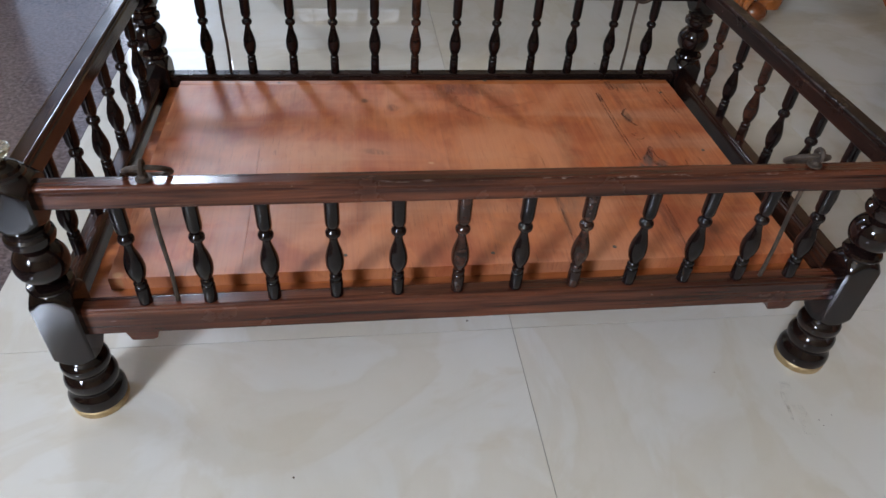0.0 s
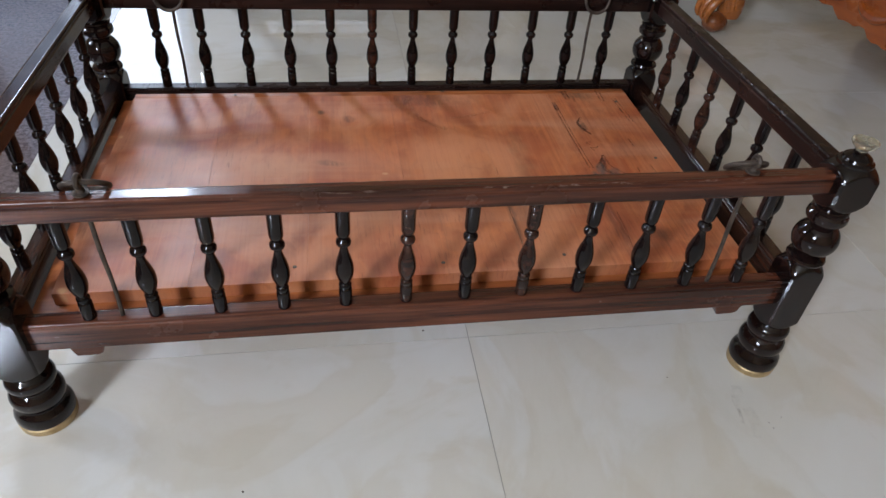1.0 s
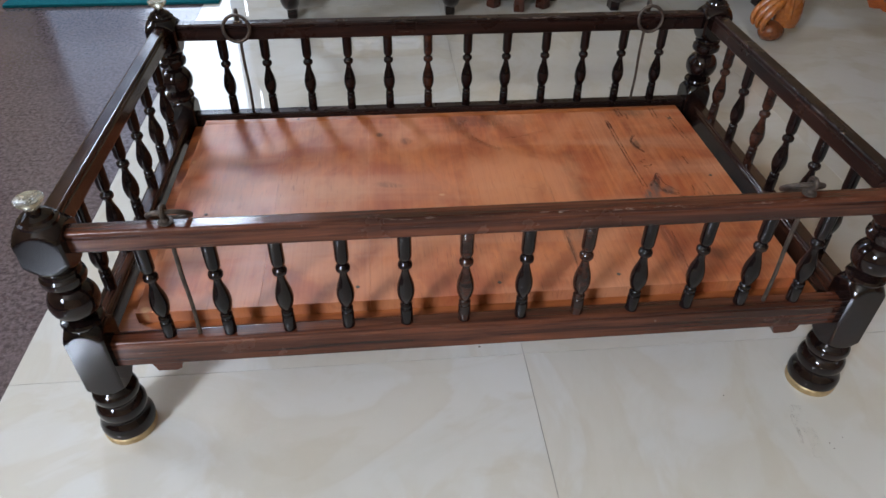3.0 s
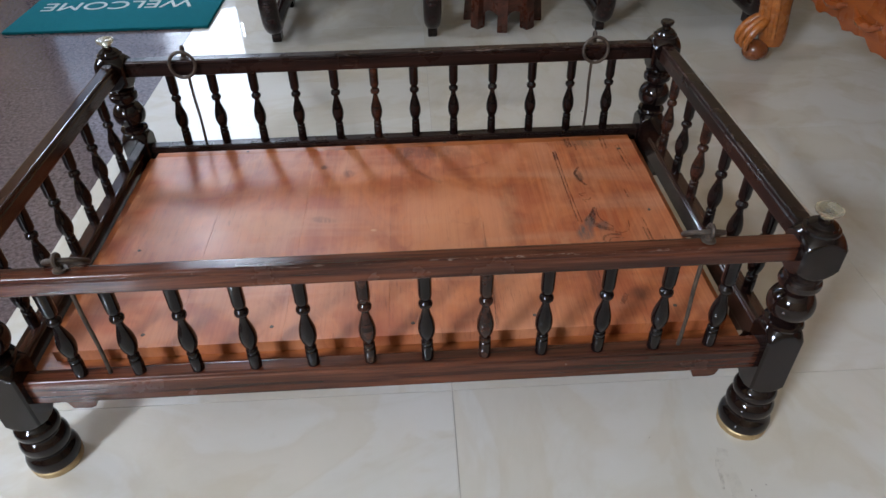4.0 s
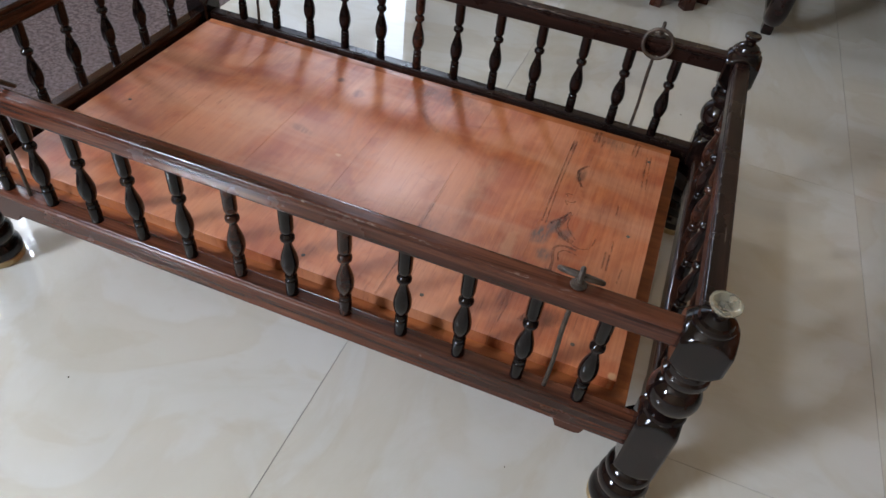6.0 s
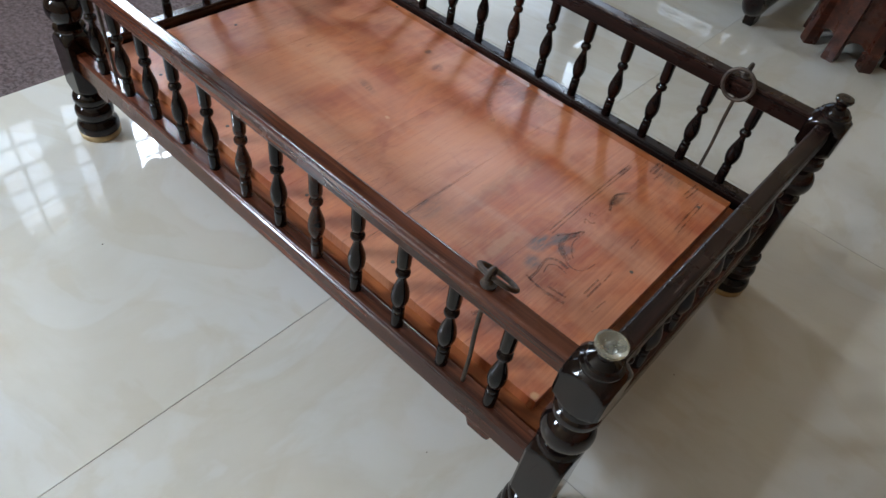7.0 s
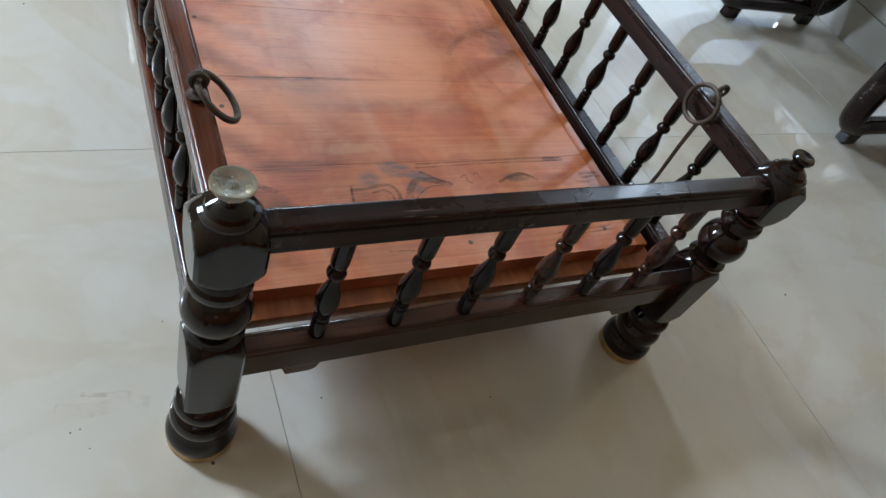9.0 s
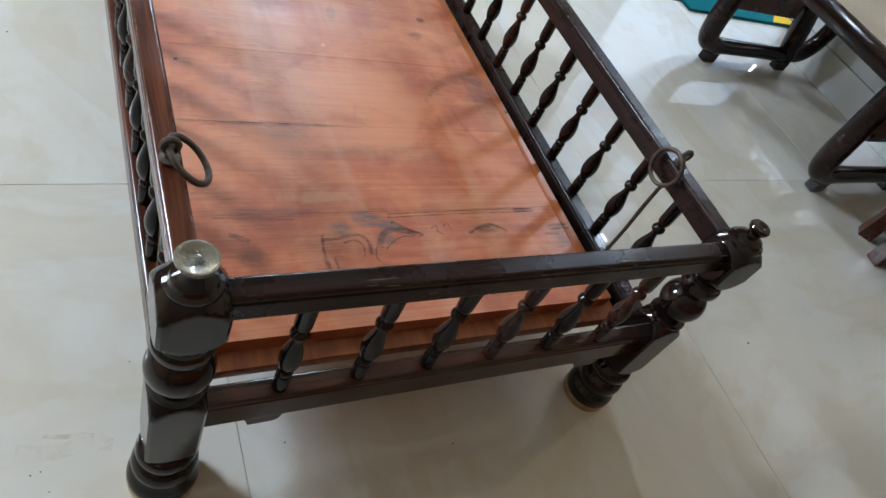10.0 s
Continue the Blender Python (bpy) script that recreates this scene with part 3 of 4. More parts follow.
def corner_post():
    hw, hc = 0.0242, 0.0322
    big = 0.06
    rows = [(0.0128, 0.0345), (0.0150, 0.0372), (0.0200, 0.0382), (0.0300, 0.0376), (0.0380, 0.0345), (0.0430, 0.0312), (0.0460, 0.0305), (0.0490, 0.0318), (0.0550, 0.0338), (0.0630, 0.0345),
            (0.0710, 0.0334), (0.0770, 0.0295), (0.0800, 0.0268), (0.0830, 0.0268), (0.0860, 0.0288), (0.0910, 0.0306), (0.0970, 0.0312), (0.1030, 0.0304), (0.1080, 0.0275), (0.1105, 0.0240)]
    rows = [(0.0235 + (z - 0.0128) * 0.818, r * 0.95) for z, r in rows]
    shoulder = [(0.0, 0.0228), (0.0025, 0.0250), (0.005, 0.0272), (0.0075, 0.0292), (0.010, 0.0310), (0.0125, 0.0326), (0.015, 0.0340), (0.0175, 0.0352), (0.020, 0.0366)]
    block = [(0.1050 + 0.8 * d, r) for d, r in shoulder] + [(0.1300, big), (0.1650, big), (0.2000, big)] + [(0.2215 - d, r) for d, r in reversed(shoulder)]
    mid = [(0.2225, 0.0215), (0.2245, 0.0245), (0.2275, 0.0255), (0.2310, 0.0240), (0.2330, 0.0195)]
    mid += [(0.2590 + 0.0280 * math.sin(a), 0.0292 * math.cos(a)) for a in (radians(d) for d in range(-60, 61, 10))]
    mid += [(0.2850, 0.0185), (0.2880, 0.0195), (0.2910, 0.0245), (0.2950, 0.0258), (0.3000, 0.0250), (0.3030, 0.0222), (0.3060, 0.0215), (0.3085, 0.0232), (0.3110, 0.0225)]
    upper = [(0.3120 + 0.85 * d, r) for d, r in shoulder] + [(0.3300, big), (0.3440, big), (0.3590, big)] + [(0.3745 - 0.75 * d, r) for d, r in reversed(shoulder)]
    top = [(0.3755, 0.0215), (0.3780, 0.0212), (0.3800, 0.0180), (0.3835, 0.0165), (0.3870, 0.0120), (0.3890, 0.0085), (0.3920, 0.0075)]
    cut = math.degrees(math.atan(hc / hw / math.cos(math.pi / 4) - 1))
    quarter = [0, 6, 12, 18, 24, 30, 36, cut, 90 - cut, 54, 60, 66, 72, 78, 84]
    angles = [radians(90 * q + a) for q in range(4) for a in quarter]
    rings = []
    for run, grow in ((rows, 0), (block, 1), (mid, 0), (upper, 1.07), (top, 0)):
        for z, r in run:
            far = [post_radius(hw * grow, hc * grow, r * (0.94 if grow else 1), a) if grow else r for a in angles]
            rings.append([(d * math.cos(a), d * math.sin(a), z) for d, a in zip(far, angles)])
    return shell(rings)


post_mesh = mesh_of("corner_post", corner_post(), POST, 28)
foot_mesh = mesh_of("brass_foot", lathe([(SINK, 0.0338), (SINK + 0.001, 0.0350), (0.0225, 0.0360), (0.0240, 0.0348), (0.0242, 0.0300)], 32), BRASS)
knob_mesh = mesh_of("glass_knob", lathe([(0.3915, 0.0070), (0.394, 0.0076), (0.3965, 0.0105), (0.3995, 0.0140), (0.4025, 0.0156), (0.4045, 0.0154), (0.4050, 0.0140), (0.4035, 0.0095), (0.4020, 0.0050), (0.4030, 0.0030)], 32), GLASS)
finial_mesh = mesh_of("finial", lathe([(0.3915, 0.0072), (0.3925, 0.0070), (0.394, 0.0088), (0.397, 0.0118), (0.4005, 0.0125), (0.4030, 0.0110), (0.4035, 0.0060), (0.4020, 0.0035)], 28), POST)
for x, y in ((0, 0), (L, 0), (0, W), (L, W)):
    post = part("corner_post", post_mesh, None, cradle, "turned post with faceted blocks", pose(x if x or y else 0.004, y, 0, 0, 0, 90 * (x > 0) + 180 * (y > 0)))
    part("brass_foot", foot_mesh, None, post, "tarnished brass foot cap")
    if (x, y) == (L, W):
        part("finial", finial_mesh, None, post, "dark turned button")
    else:
        part("glass_knob", knob_mesh, None, post, "clear pressed glass knob")


def rail(length, section):
    return shell([[(x, y, z) for y, z in section] for x in (0, length)])


def softened(z0, z1, t, groove):
    """A rail's section: rounded edges and, near the top, a fine groove outside and inside."""
    e = 0.0034
    low = [(t - e + e * math.sin(radians(a)), z0 + e - e * math.cos(radians(a))) for a in (0, 30, 60, 90)]
    high = [(t - 0.0004 - e + e * math.cos(radians(a)), z1 - e + e * math.sin(radians(a))) for a in (0, 30, 60, 90)]
    half = [(t - e - 0.0006, z0)] + low + [(t, z0 + e + 0.0006), (t, groove - 0.0022), (t - 0.0018, groove - 0.0008), (t - 0.0018, groove + 0.0008), (t - 0.0004, groove + 0.0018)] + high + [(t - 0.001 - e, z1)]
    return half + [(-y, z) for y, z in reversed(half)]


TOP = softened(0.3350, 0.3650, 0.0115, 0.3580)
FRONT_TOP = softened(0.3350, 0.3632, 0.0112, 0.3560)
LOW = softened(0.1470, 0.1895, 0.0120, 0.1842)
reach = 0.021
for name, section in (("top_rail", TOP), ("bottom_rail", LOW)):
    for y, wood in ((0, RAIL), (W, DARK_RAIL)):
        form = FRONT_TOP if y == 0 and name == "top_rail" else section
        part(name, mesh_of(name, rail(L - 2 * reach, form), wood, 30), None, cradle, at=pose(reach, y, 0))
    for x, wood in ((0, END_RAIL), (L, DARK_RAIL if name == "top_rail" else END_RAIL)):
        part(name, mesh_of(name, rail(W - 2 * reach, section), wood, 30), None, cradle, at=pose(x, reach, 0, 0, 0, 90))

bal = [(0.1885, 0.0080), (0.2130, 0.0080), (0.2150, 0.0073), (0.2158, 0.0064), (0.2172, 0.0064), (0.2182, 0.0076), (0.2205, 0.0079), (0.2225, 0.0070), (0.2238, 0.0060), (0.2255, 0.0064),
       (0.2320, 0.0092), (0.2390, 0.0109), (0.2455, 0.0113), (0.2530, 0.0106), (0.2610, 0.0088), (0.2690, 0.0064), (0.2750, 0.0050), (0.2795, 0.0046), (0.2808, 0.0050), (0.2818, 0.0072), (0.2842, 0.0088), (0.2872, 0.0091),
       (0.2900, 0.0082), (0.2915, 0.0060), (0.2930, 0.0054), (0.2950, 0.0062), (0.2985, 0.0081), (0.3030, 0.0086), (0.3370, 0.0087)]
bal_mesh, brown_bal = (mesh_of("baluster", lathe(bal, 20), wood, 40) for wood in (DARK, BROWN))
PALER = ((5, 0), (7, 0), (5, W))  # those with thin stain
for y in (0, W):
    for i in range(12):
        part("baluster", brown_bal if (i, y) in PALER else bal_mesh, None, cradle, at=pose((0.0995 if y == 0 else 0.0955) + 0.0750 * i - (0.0002 if y == 0 else 0.0) * i, y, 0, 0, 0, 37 * i))
for x in (0, L):
    for i in range(6):
        part("baluster", brown_bal if x and i in (3, 5) else bal_mesh, None, cradle, at=pose(x, 0.0955 + 0.0803 * i, 0, 0, 0, 37 * i))

# plank bed and the wider panel below it
bed = part("bed_board", box(0.060, 0.95, 0.045, 0.535, 0.1722, 0.1740), UNDER, cradle, "orange-brown plank bed with worn black markings")
seams = [0.047, 0.205, 0.352, 0.497, 0.646, 0.800, 0.961]
for a, b in zip(seams, seams[1:]):
    a0, b0 = a + (0.00006 if a > 0.05 else 0), b - (0.00006 if b < 0.96 else 0)
    part("plank", box(a0, b0, 0.038, 0.5368, 0.1742, 0.1930, 0.00025, seg=1), BOARD, bed)
part("batten", box(0.047, 0.961, 0.5370, 0.5540, 0.1742, 0.1927, 0.0012), STRIP, bed, "bright orange batten along the plank ends")
part("bed_panel", box(0.0200, 0.9810, 0.0225, 0.5700, 0.1570, 0.1720, 0.002), UNDER, cradle, "orange wooden panel under the planks")
for x, d in ((0.0, 1), (L, -1)):
    for y, e in ((0.0, 1), (W, -1)):
        brace = extruded([(0.012 * d, 0.012 * e), (0.062 * d, 0.012 * e), (0.012 * d, 0.050 * e)], 0.012, lambda u, v, w: (u, v, 0.1440 + w))
        part("corner_brace", brace, POST, cradle, "dark corner brace under the bed", pose(x, y, 0))


def stroke(points, width, z=0.1934):
    """A flat worn stroke on the planks along points."""
    bm, rows = bmesh.new(), smooth_rows(points, 6)
    pairs = []
    for i, p in enumerate(rows):
        d = rows[min(i + 1, len(rows) - 1)] - rows[max(i - 1, 0)]
        s = np.array((-d[1], d[0])) / max(1e-9, float(np.hypot(*d))) * width / 2
        pairs.append((bm.verts.new((*(p + s), z)), bm.verts.new((*(p - s), z))))
    for (a, b), (c, d) in zip(pairs, pairs[1:]):
        bm.faces.new((a, b, d, c))
    return bm


def bow(cx, cy, rx, ry, a0, a1):
    return [(cx + rx * math.cos(radians(a0 + (a1 - a0) * i / 6)), cy + ry * math.sin(radians(a0 + (a1 - a0) * i / 6))) for i in range(7)]


# worn stencil: an arch, a hooked leaf, a curl, a bow and bars between two rules
ARCH = (
    ([(0.834, 0.183), (0.850, 0.180), (0.866, 0.179)], 0.0034), ([(0.841, 0.180), (0.840, 0.199), (0.836, 0.226), (0.846, 0.237), (0.866, 0.236)], 0.0046),
    ([(0.847, 0.205), (0.844, 0.221), (0.853, 0.229), (0.870, 0.226)], 0.0022), ([(0.867, 0.178), (0.898, 0.182)], 0.0058), ([(0.866, 0.189), (0.894, 0.192)], 0.0036),
)
LEAF = (
    ([(0.841, 0.311), (0.832, 0.287), (0.832, 0.267), (0.845, 0.254), (0.858, 0.250)], 0.0088), ([(0.860, 0.257), (0.850, 0.268), (0.842, 0.283), (0.842, 0.300)], 0.0018),
    ([(0.854, 0.246), (0.870, 0.241), (0.883, 0.250), (0.887, 0.272)], 0.0020), ([(0.818, 0.276), (0.828, 0.292), (0.841, 0.314)], 0.0040),
    ([(0.831, 0.328), (0.826, 0.337), (0.836, 0.336), (0.841, 0.342)], 0.0026), ([(0.828, 0.347), (0.824, 0.354), (0.834, 0.356)], 0.0022),
)
BARS = (
    ([(0.842, 0.380), (0.833, 0.398), (0.828, 0.417), (0.833, 0.430), (0.841, 0.441)], 0.0044), ([(0.805, 0.275), (0.803, 0.37), (0.802, 0.496)], 0.0026), ([(0.811, 0.273), (0.808, 0.37), (0.808, 0.488)], 0.0022),
    ([(0.8055, 0.466), (0.8050, 0.500)], 0.0075), ([(0.834, 0.512), (0.833, 0.545)], 0.0042), ([(0.841, 0.512), (0.840, 0.547)], 0.0042), ([(0.848, 0.501), (0.850, 0.524)], 0.0034),
    ([(0.827, 0.078), (0.838, 0.098)], 0.0070), ([(0.803, 0.064), (0.806, 0.100)], 0.0016), ([(0.807, 0.105), (0.809, 0.155)], 0.0016),
    ([(0.907, 0.216), (0.906, 0.252)], 0.0030), ([(0.913, 0.214), (0.912, 0.249)], 0.0026), ([(0.905, 0.338), (0.904, 0.364)], 0.0024),
)
ENDS = (
    ([(0.900, 0.502), (0.903, 0.546)], 0.0032), ([(0.907, 0.502), (0.909, 0.541)], 0.0028), ([(0.929, 0.425), (0.926, 0.512)], 0.0028), ([(0.936, 0.422), (0.932, 0.515)], 0.0024),
    ([(0.931, 0.198), (0.934, 0.228)], 0.0024), ([(0.913, 0.256), (0.912, 0.279)], 0.0022), ([(0.644, 0.040), (0.647, 0.106), (0.646, 0.187)], 0.0016), ([(0.648, 0.20), (0.649, 0.285)], 0.0010),
)
for group in (ARCH, LEAF, BARS, ENDS):
    for pts, w in group:
        part("stamp_mark", stroke(pts, w), MARK, bed, smooth=0)
for pts, w in (([(0.588, 0.408), (0.556, 0.434), (0.537, 0.472), (0.532, 0.518)], 0.0085), (bow(0.575, 0.492, 0.050, 0.058, 140, 250), 0.0110), ([(0.60, 0.448), (0.63, 0.452), (0.675, 0.468)], 0.0070)):
    part("stamp_mark", stroke(pts, w), FAINT, bed, "faded curl of black paint", smooth=0)

nail = mesh_of("nail_head", lathe([(0.1931, 0.0030), (0.1936, 0.0026), (0.1938, 0.0012)], 10), CRUMB)
for x, y in ((0.16, 0.062), (0.335, 0.066), (0.53, 0.060), (0.70, 0.064), (0.90, 0.070), (0.10, 0.25), (0.93, 0.30), (0.22, 0.545), (0.60, 0.55), (0.93, 0.50)):
    part("nail_head", nail, None, bed, at=pose(x, y, 0))

# blocks under the rails
cleat = mesh_of("cleat", extruded([(-0.020, 0.150), (0.020, 0.150), (0.016, 0.1375), (0.010, 0.1345), (-0.014, 0.1345)], 0.022, lambda u, v, w: (u, w - 0.011, v)), RAIL, 30)
for x, y, turn in ((0.088, 0, 0), (0.924, 0, 0), (0.088, W, 0), (0.924, W, 0), (L, 0.085, 90), (L, 0.505, 90), (0, 0.085, 90), (0, 0.505, 90)):
    part("cleat", cleat, None, cradle, "small wooden block under the rail", pose(x, y, 0, 0, 0, turn))

# iron tie rods, eye bolts and rings
rod_mesh = mesh_of("tie_rod", tube([(0, 0, 0.188, 0.0028), (0.001, 0, 0.24, 0.0026), (-0.0006, 0, 0.29, 0.0028), (0, 0, 0.337, 0.0027)], 8, 3), IRON)
eye = lathe([(0.3653, 0.0085), (0.3670, 0.0085), (0.3680, 0.0045), (0.3720, 0.0042), (0.3735, 0.0020)], 14)
loop = torus(0.0062, 0.0030, 16, 7)
bmesh.ops.transform(loop, matrix=pose(0, 0, 0.3800, 90, 0, 90), verts=loop.verts)
spare = bpy.data.meshes.new("spare")
loop.to_mesh(spare)
loop.free()
eye.from_mesh(spare)
bpy.data.meshes.remove(spare)
eye_mesh = mesh_of("eye_bolt", eye, IRON)
ring_mesh = mesh_of("ring", torus(0.0228, 0.0030, 32, 8), IRON)
for x, y, tilt, lie in ((0.136, 0, -44, 0.35), (0.882, 0, -42, -0.4), (0.130, W, 80, 0), (0.882, W, 80, 0.1)):
    part("tie_rod", rod_mesh, None, cradle, "thin rusty iron tie rod", pose(x, y, 0, 0, 0, 0))
    bolt = part("eye_bolt", eye_mesh, None, cradle, "rusty iron eye bolt", pose(x, y, 0))
    if y == 0:
        part("ring", ring_mesh, None, bolt, "rusty iron ring hanging in the eye", pose(0.0, 0.0155, 0.3640, tilt, 0, 8 * lie))
    else:
        part("ring", ring_mesh, None, bolt, "rusty iron ring hanging in the eye", pose(0.0, -0.0195, 0.3600, tilt, 0, 6 * lie))

# ---- furniture round the cradle ----


def lounge_chair(at):
    """A dark armchair on two sled sides: post, runner that sweeps up behind, seat frame with cane, back."""
    ob = thing("armchair", "dark polished rosewood armchair on raked sled legs", "armchair", at, "armchairs by the wall")
    for x in (0.0, 0.505):
        r = 0.025
        part("side_frame", tube([(x, -0.060, 0.60, 0.026), (x, -0.056, 0.42, 0.027), (x, -0.052, 0.30, 0.028), (x, -0.049, 0.18, 0.029), (x, -0.044, 0.11, 0.029), (x, -0.028, 0.068, 0.028), (x, 0.012, 0.051, 0.026), (x, 0.06, 0.050, 0.023), (x, 0.20, 0.050, 0.022), (x, 0.34, 0.050, 0.023), (x, 0.400, 0.064, r), (x, 0.432, 0.11, r), (x, 0.442, 0.17, r), (x, 0.444, 0.24, r)], 16, 4, bm=None), CHAIR, ob)
        part("leg", tube([(x, 0.342, 0.045, 0.029), (x, 0.300, 0.15, 0.030), (x, 0.240, 0.30, 0.028), (x, 0.215, 0.42, 0.026), (x, 0.225, 0.60, 0.022)], 14, 3), CHAIR, ob)
        part("armrest", tube([(x, -0.09, 0.605, 0.022), (x, -0.05, 0.615, 0.026), (x, 0.40, 0.60, 0.024)], 12, 3, 0.6), CHAIR, ob)
        for y in (0.022, 0.345):
            part("foot", box(x - 0.015, x + 0.015, y - 0.024, y + 0.024, 0.0, 0.034, 0.003, seg=1), CHAIR, ob)
        part("seat_rail", box(x - 0.012, x + 0.012, -0.03, 0.235, 0.170, 0.310, 0.006), STOOL, ob, "red-brown side panel")
    part("seat_rail", box(0.014, 0.491, -0.055, -0.012, 0.300, 0.346, 0.012), CHAIR, ob)
    part("seat_rail", box(0.016, 0.489, 0.40, 0.42, 0.353, 0.40, 0.006), CHAIR, ob)
    part("seat", box(0.015, 0.490, -0.011, 0.398, 0.322, 0.340, 0.004), CANE, ob, "pale woven cane seat")
    part("backrest", box(0.015, 0.490, 0.405, 0.43, 0.42, 0.85, 0.008), CANE, ob, "pale woven cane back")
    for x in (0.0, 0.505):
        part("back_post", tube([(x, 0.415, 0.30, 0.016), (x, 0.415, 0.60, 0.016), (x, 0.42, 0.88, 0.015)], 10, 2), CHAIR, ob)
    part("back_rail", box(0.0, 0.505, 0.402, 0.434, 0.85, 0.90, 0.008), CHAIR, ob)
    return ob


chair = lounge_chair(pose(0.107, 1.548, 0))
copy_thing(chair, pose(1.162, 1.555, 0))


def stool(at):
    ob = thing("stool", "small round red-brown wooden stool on eight square legs", "stool", at)
    for i in range(8):
        a = math.pi / 4 * i
        c, d = math.cos(a), math.sin(a)
        leg = shell([[(c * r + u * c * w - v * d * w, d * r + u * d * w + v * c * w, z) for u, v in ((-1, -1), (1, -1), (1, 1), (-1, 1))] for z, r, w in ((0.0, 0.116, 0.0158), (0.006, 0.116, 0.0170), (0.06, 0.113, 0.0160), (0.12, 0.110, 0.0168), (0.24, 0.106, 0.0168))])
        part("leg", leg, STOOL, ob)
    for i in range(8):
        a = math.pi / 4 * i + math.pi / 8
        arch = [(-0.030, 0.19), (-0.030, 0.046)] + [(-0.024 + 0.008 * j, 0.048 + 0.012 * math.sin(math.pi * j / 6)) for j in range(7)] + [(0.030, 0.046), (0.030, 0.19)]
        part("apron", extruded(arch, 0.012, lambda u, v, w, a=a: (math.cos(a) * (0.092 + w) - math.sin(a) * u, math.sin(a) * (0.092 + w) + math.cos(a) * u, v)), STOOL, ob)
    part("seat", lathe([(0.239, 0.125), (0.243, 0.135), (0.258, 0.138), (0.264, 0.132), (0.266, 0.12)], 36), STOOL, ob)
    return ob


stool(pose(0.857, 1.692, 0, 0, 0, 38))


def settee():
    """A carved teak settee seen from its end: claw-footed legs, scalloped apron, seat."""
    ob = thing("settee", "orange carved teak settee with claw feet", "settee", pose(1.557, -0.032, 0))
    for y in (1.325, -0.40):
        for x, turn in ((0.022, 180), (0.62, 0)):
            d = -1 if turn else 1
            rows = ((0.32, -0.004, 0.052), (0.26, -0.008, 0.047), (0.20, -0.012, 0.043), (0.145, -0.018, 0.040), (0.11, -0.022, 0.040), (0.075, -0.027, 0.039), (0.045, -0.027, 0.034))
            leg_ob = part("leg", tube([(x + o * d, y, z, r) for z, o, r in rows], 20, 4), TEAK, ob)
            for k in (-70, -35, 0, 35, 70):  # folds down the leg
                a = radians(k)
                part("fold", tube([(x + o * d + d * r * 0.93 * math.cos(a), y - r * 0.93 * math.sin(a), z, 0.0085) for z, o, r in rows[:-1]], 8, 3), TEAK, leg_ob)
            for k in (-1.2, 0.0, 1.2):
                part("claw", tube([(x + 0.004 * d, y + 0.014 * k, 0.128, 0.009), (x + 0.020 * d, y + 0.020 * k, 0.114, 0.0135), (x + 0.040 * d, y + 0.025 * k, 0.098, 0.0130), (x + 0.056 * d, y + 0.027 * k, 0.074, 0.0110), (x + 0.060 * d, y + 0.026 * k, 0.052, 0.0085), (x + 0.054 * d, y + 0.024 * k, 0.036, 0.004)], 12, 3), TEAK, leg_ob)
            ball = bmesh.new()
            bmesh.ops.create_uvsphere(ball, u_segments=24, v_segments=14, radius=0.034)
            bmesh.ops.transform(ball, matrix=Matrix.Translation((x + 0.016 * d, y - 0.010, 0.0305)) @ Matrix.Diagonal((1.15, 1.05, 0.9, 1)), verts=ball.verts)
            part("ball", ball, BALL, leg_ob)
    outline = [(-0.40, 0.40)] + [(-0.40 + 0.0175 * i, 0.262 + 0.006 * math.cos(i * 0.9) + 0.004 * math.cos(i * 1.9 + 1) - 0.012 * math.exp(-((i - 52) / 14) ** 2)) for i in range(99)] + [(1.3, 0.40)]
    apron = part("apron", extruded(outline, 0.03, lambda u, v, w: (w - 0.03, u, v)), SHADED_TEAK, ob, "scalloped red-orange carved apron, shade put into its colour")
    for i in range(12):
        y = -0.30 + 0.14 * i
        part("carved_leaf", tube([(-0.031, y - 0.055, 0.305, 0.004), (-0.034, y - 0.02, 0.292, 0.010), (-0.034, y + 0.02, 0.292, 0.010), (-0.031, y + 0.055, 0.31, 0.003)], 8, 3), SHADED_TEAK, apron)
    part("moulding", tube([(-0.034, -0.42, 0.372, 0.013), (-0.034, 0.5, 0.372, 0.013), (-0.034, 1.36, 0.372, 0.013)], 10, 1), SHADED_TEAK, ob)
    part("seat", box(-0.02, 0.66, -0.44, 1.38, 0.401, 0.45, 0.012), TEAK, ob)
    part("backrest", box(0.62, 0.66, -0.44, 1.38, 0.451, 0.95, 0.012), TEAK, ob)
    return ob


settee()

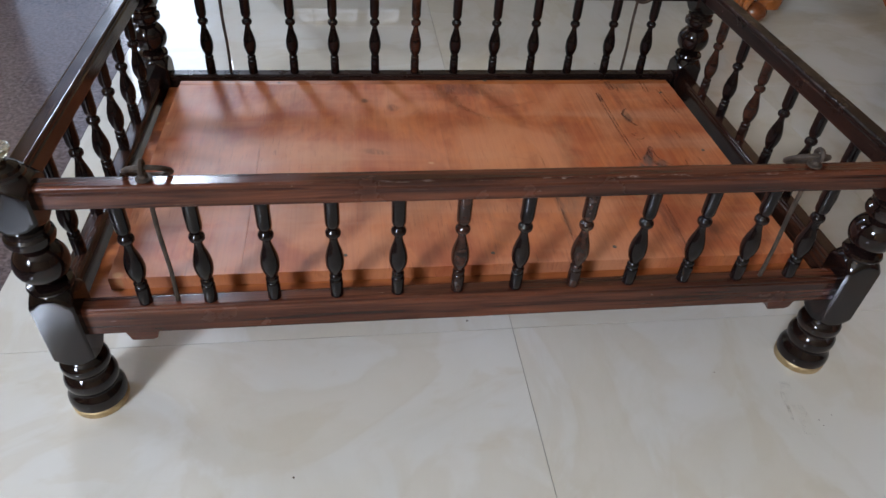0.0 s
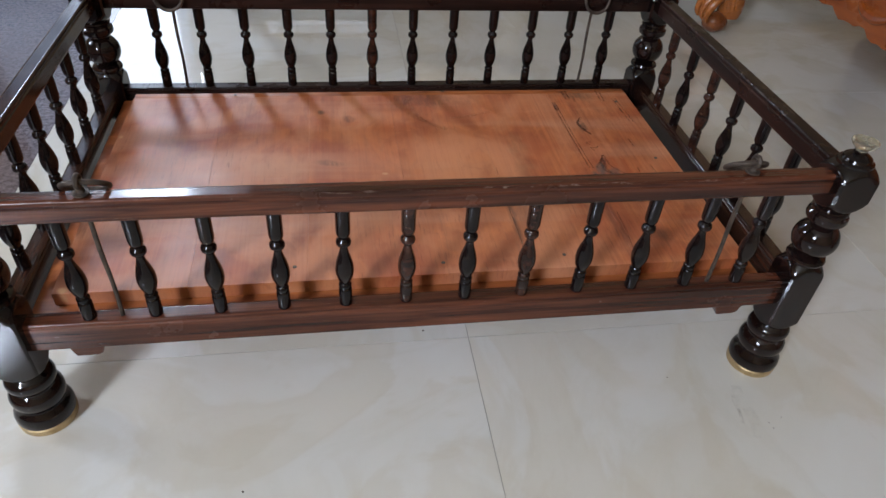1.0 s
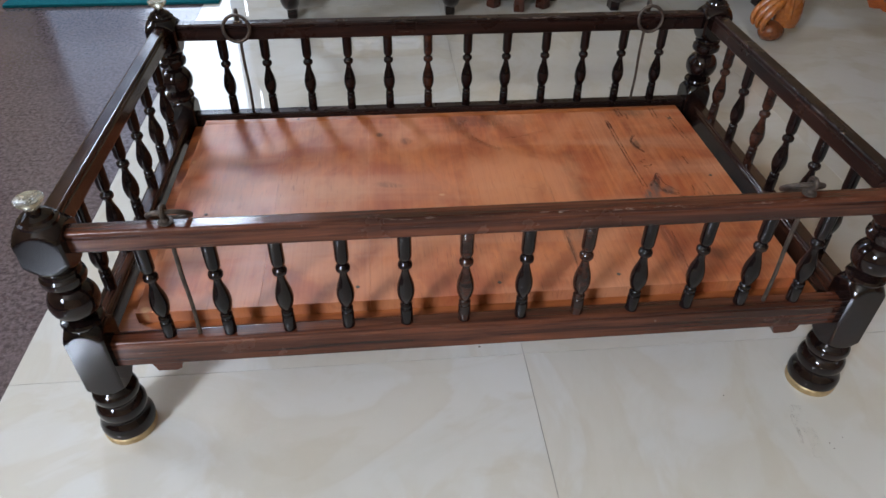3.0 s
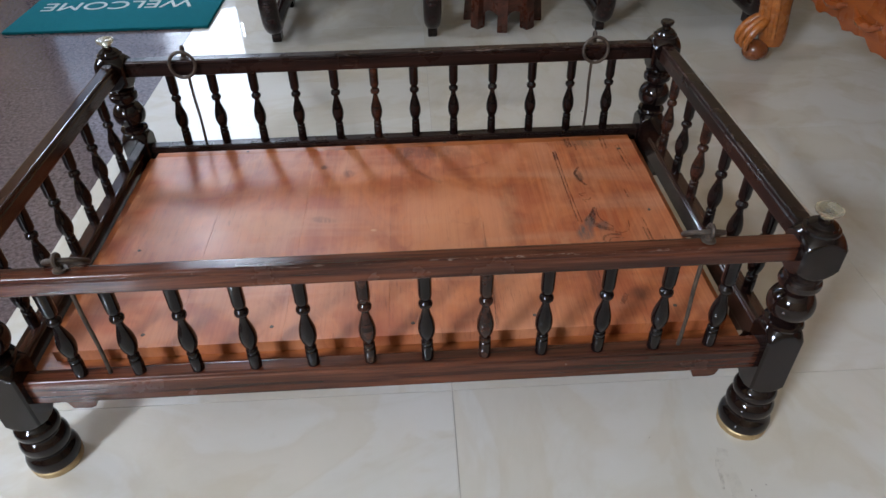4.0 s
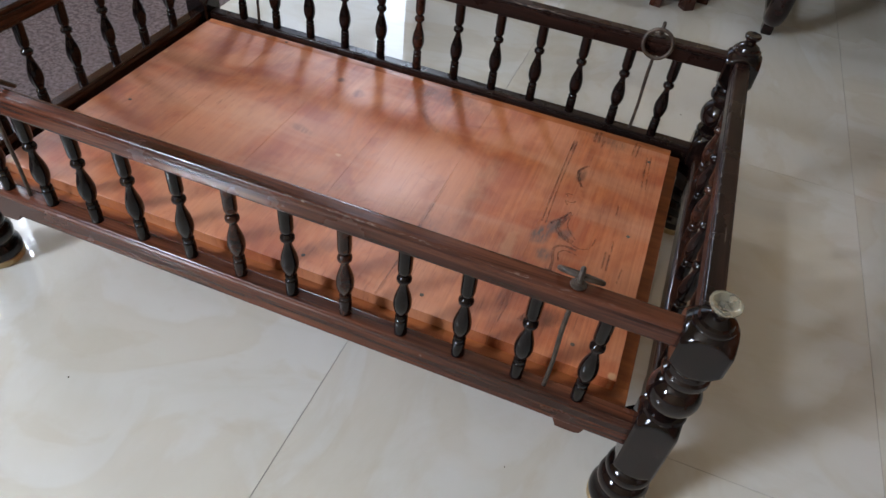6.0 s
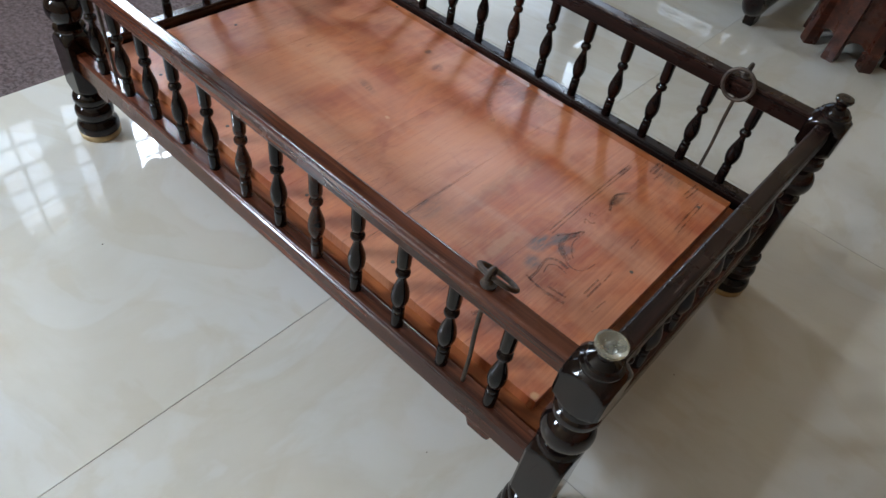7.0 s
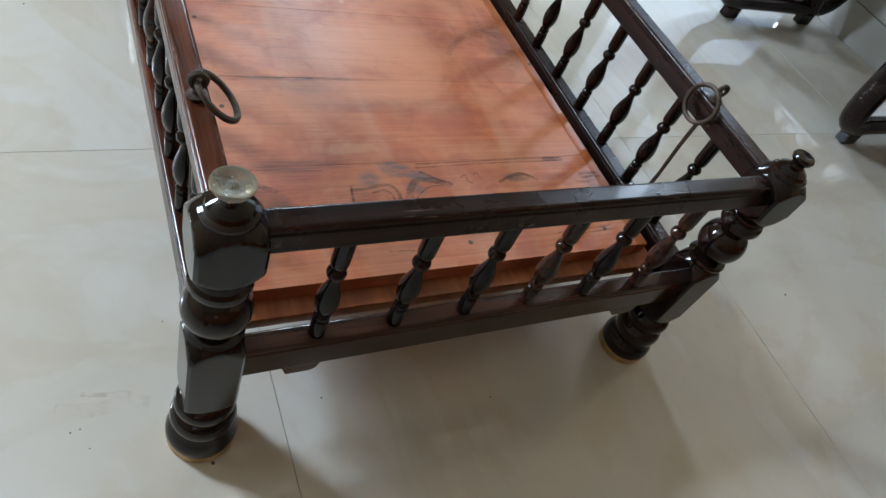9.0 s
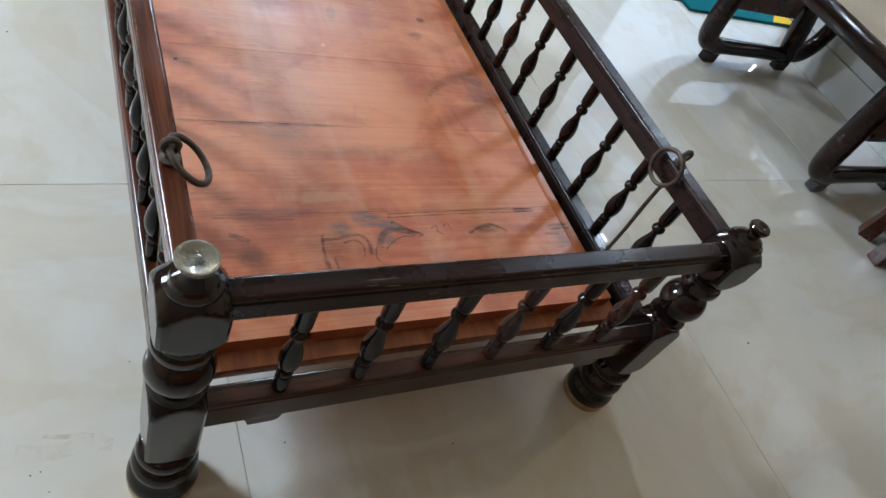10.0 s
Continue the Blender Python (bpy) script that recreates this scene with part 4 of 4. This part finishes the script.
# door mat
mat = thing("door_mat", "teal pile door mat with white lettering before the doorway", "door mat", pose(-0.493, 1.965, 0))
part("mat_body", box(-0.345, 0.345, -0.27, 0.27, 0.0005, 0.011, 0.003), TEAL, mat)
word = bpy.data.curves.new("word", "FONT")
word.body, word.align_x, word.align_y, word.size, word.extrude = "WELCOME", "CENTER", "CENTER", 0.112, 0.0008
holder = bpy.data.objects.new("holder", word)
scene.collection.objects.link(holder)
bpy.context.view_layer.update()
letters = bpy.data.meshes.new_from_object(holder.evaluated_get(bpy.context.evaluated_depsgraph_get()))
bpy.data.objects.remove(holder)
letters.materials.clear()
letters.materials.append(LETTER)
part("lettering", letters, None, mat, "white word WELCOME", pose(-0.027, -0.0325, 0.0115, 0, 0, 180))
corner = extruded([(0.343, 0.140), (0.343, 0.268), (0.225, 0.268)], 0.0014, lambda u, v, w: (u, v, 0.0108 + w))
part("corner_patch", corner, YELLOW, mat, "yellow corner")

# specks and a smear on the floor
for x, y, r in ((0.263, -0.141, 0.0019), (0.516, 0.106, 0.0026), (1.048, 0.351, 0.0015), (0.986, 0.996, 0.0028), (1.051, 0.006, 0.0026), (0.986, -0.122, 0.0013), (0.984, -0.113, 0.0012), (1.007, -0.106, 0.0012), (1.003, 0.137, 0.0014), (0.869, -0.020, 0.0013)):
    crumb = bmesh.new()
    bmesh.ops.create_icosphere(crumb, subdivisions=2, radius=r)
    for v in crumb.verts:
        v.co *= 0.75 + 0.5 * noise.noise(v.co * 300 + Vector((x, y, 0)) * 40)
        v.co.z = max(0.0, 0.35 * v.co.z + r * 0.3)
    ob = new("crumb", mesh_of("crumb", crumb, CRUMB))
    ob.location = (x, y, 0.0)
    tagged(ob, "dark crumb of dirt on the tiled floor", "crumb", "crumbs on the floor")
smear = stroke([(0.945, -0.110), (0.950, -0.092), (0.951, -0.074), (0.955, -0.062)], 0.0055, 0.0006)
tagged(new("smear", mesh_of("smear", smear, SMEAR, 0)), "thin rusty brown smear on the floor tile", "stain", kind="stuff")
haze = stroke([(0.958, -0.135), (0.966, -0.100), (0.962, -0.070), (0.968, -0.045)], 0.016, 0.0004)
tagged(new("water_mark", mesh_of("water_mark", haze, HAZE, 0)), "faint yellowish dried water mark on the floor tile", "stain", kind="stuff")
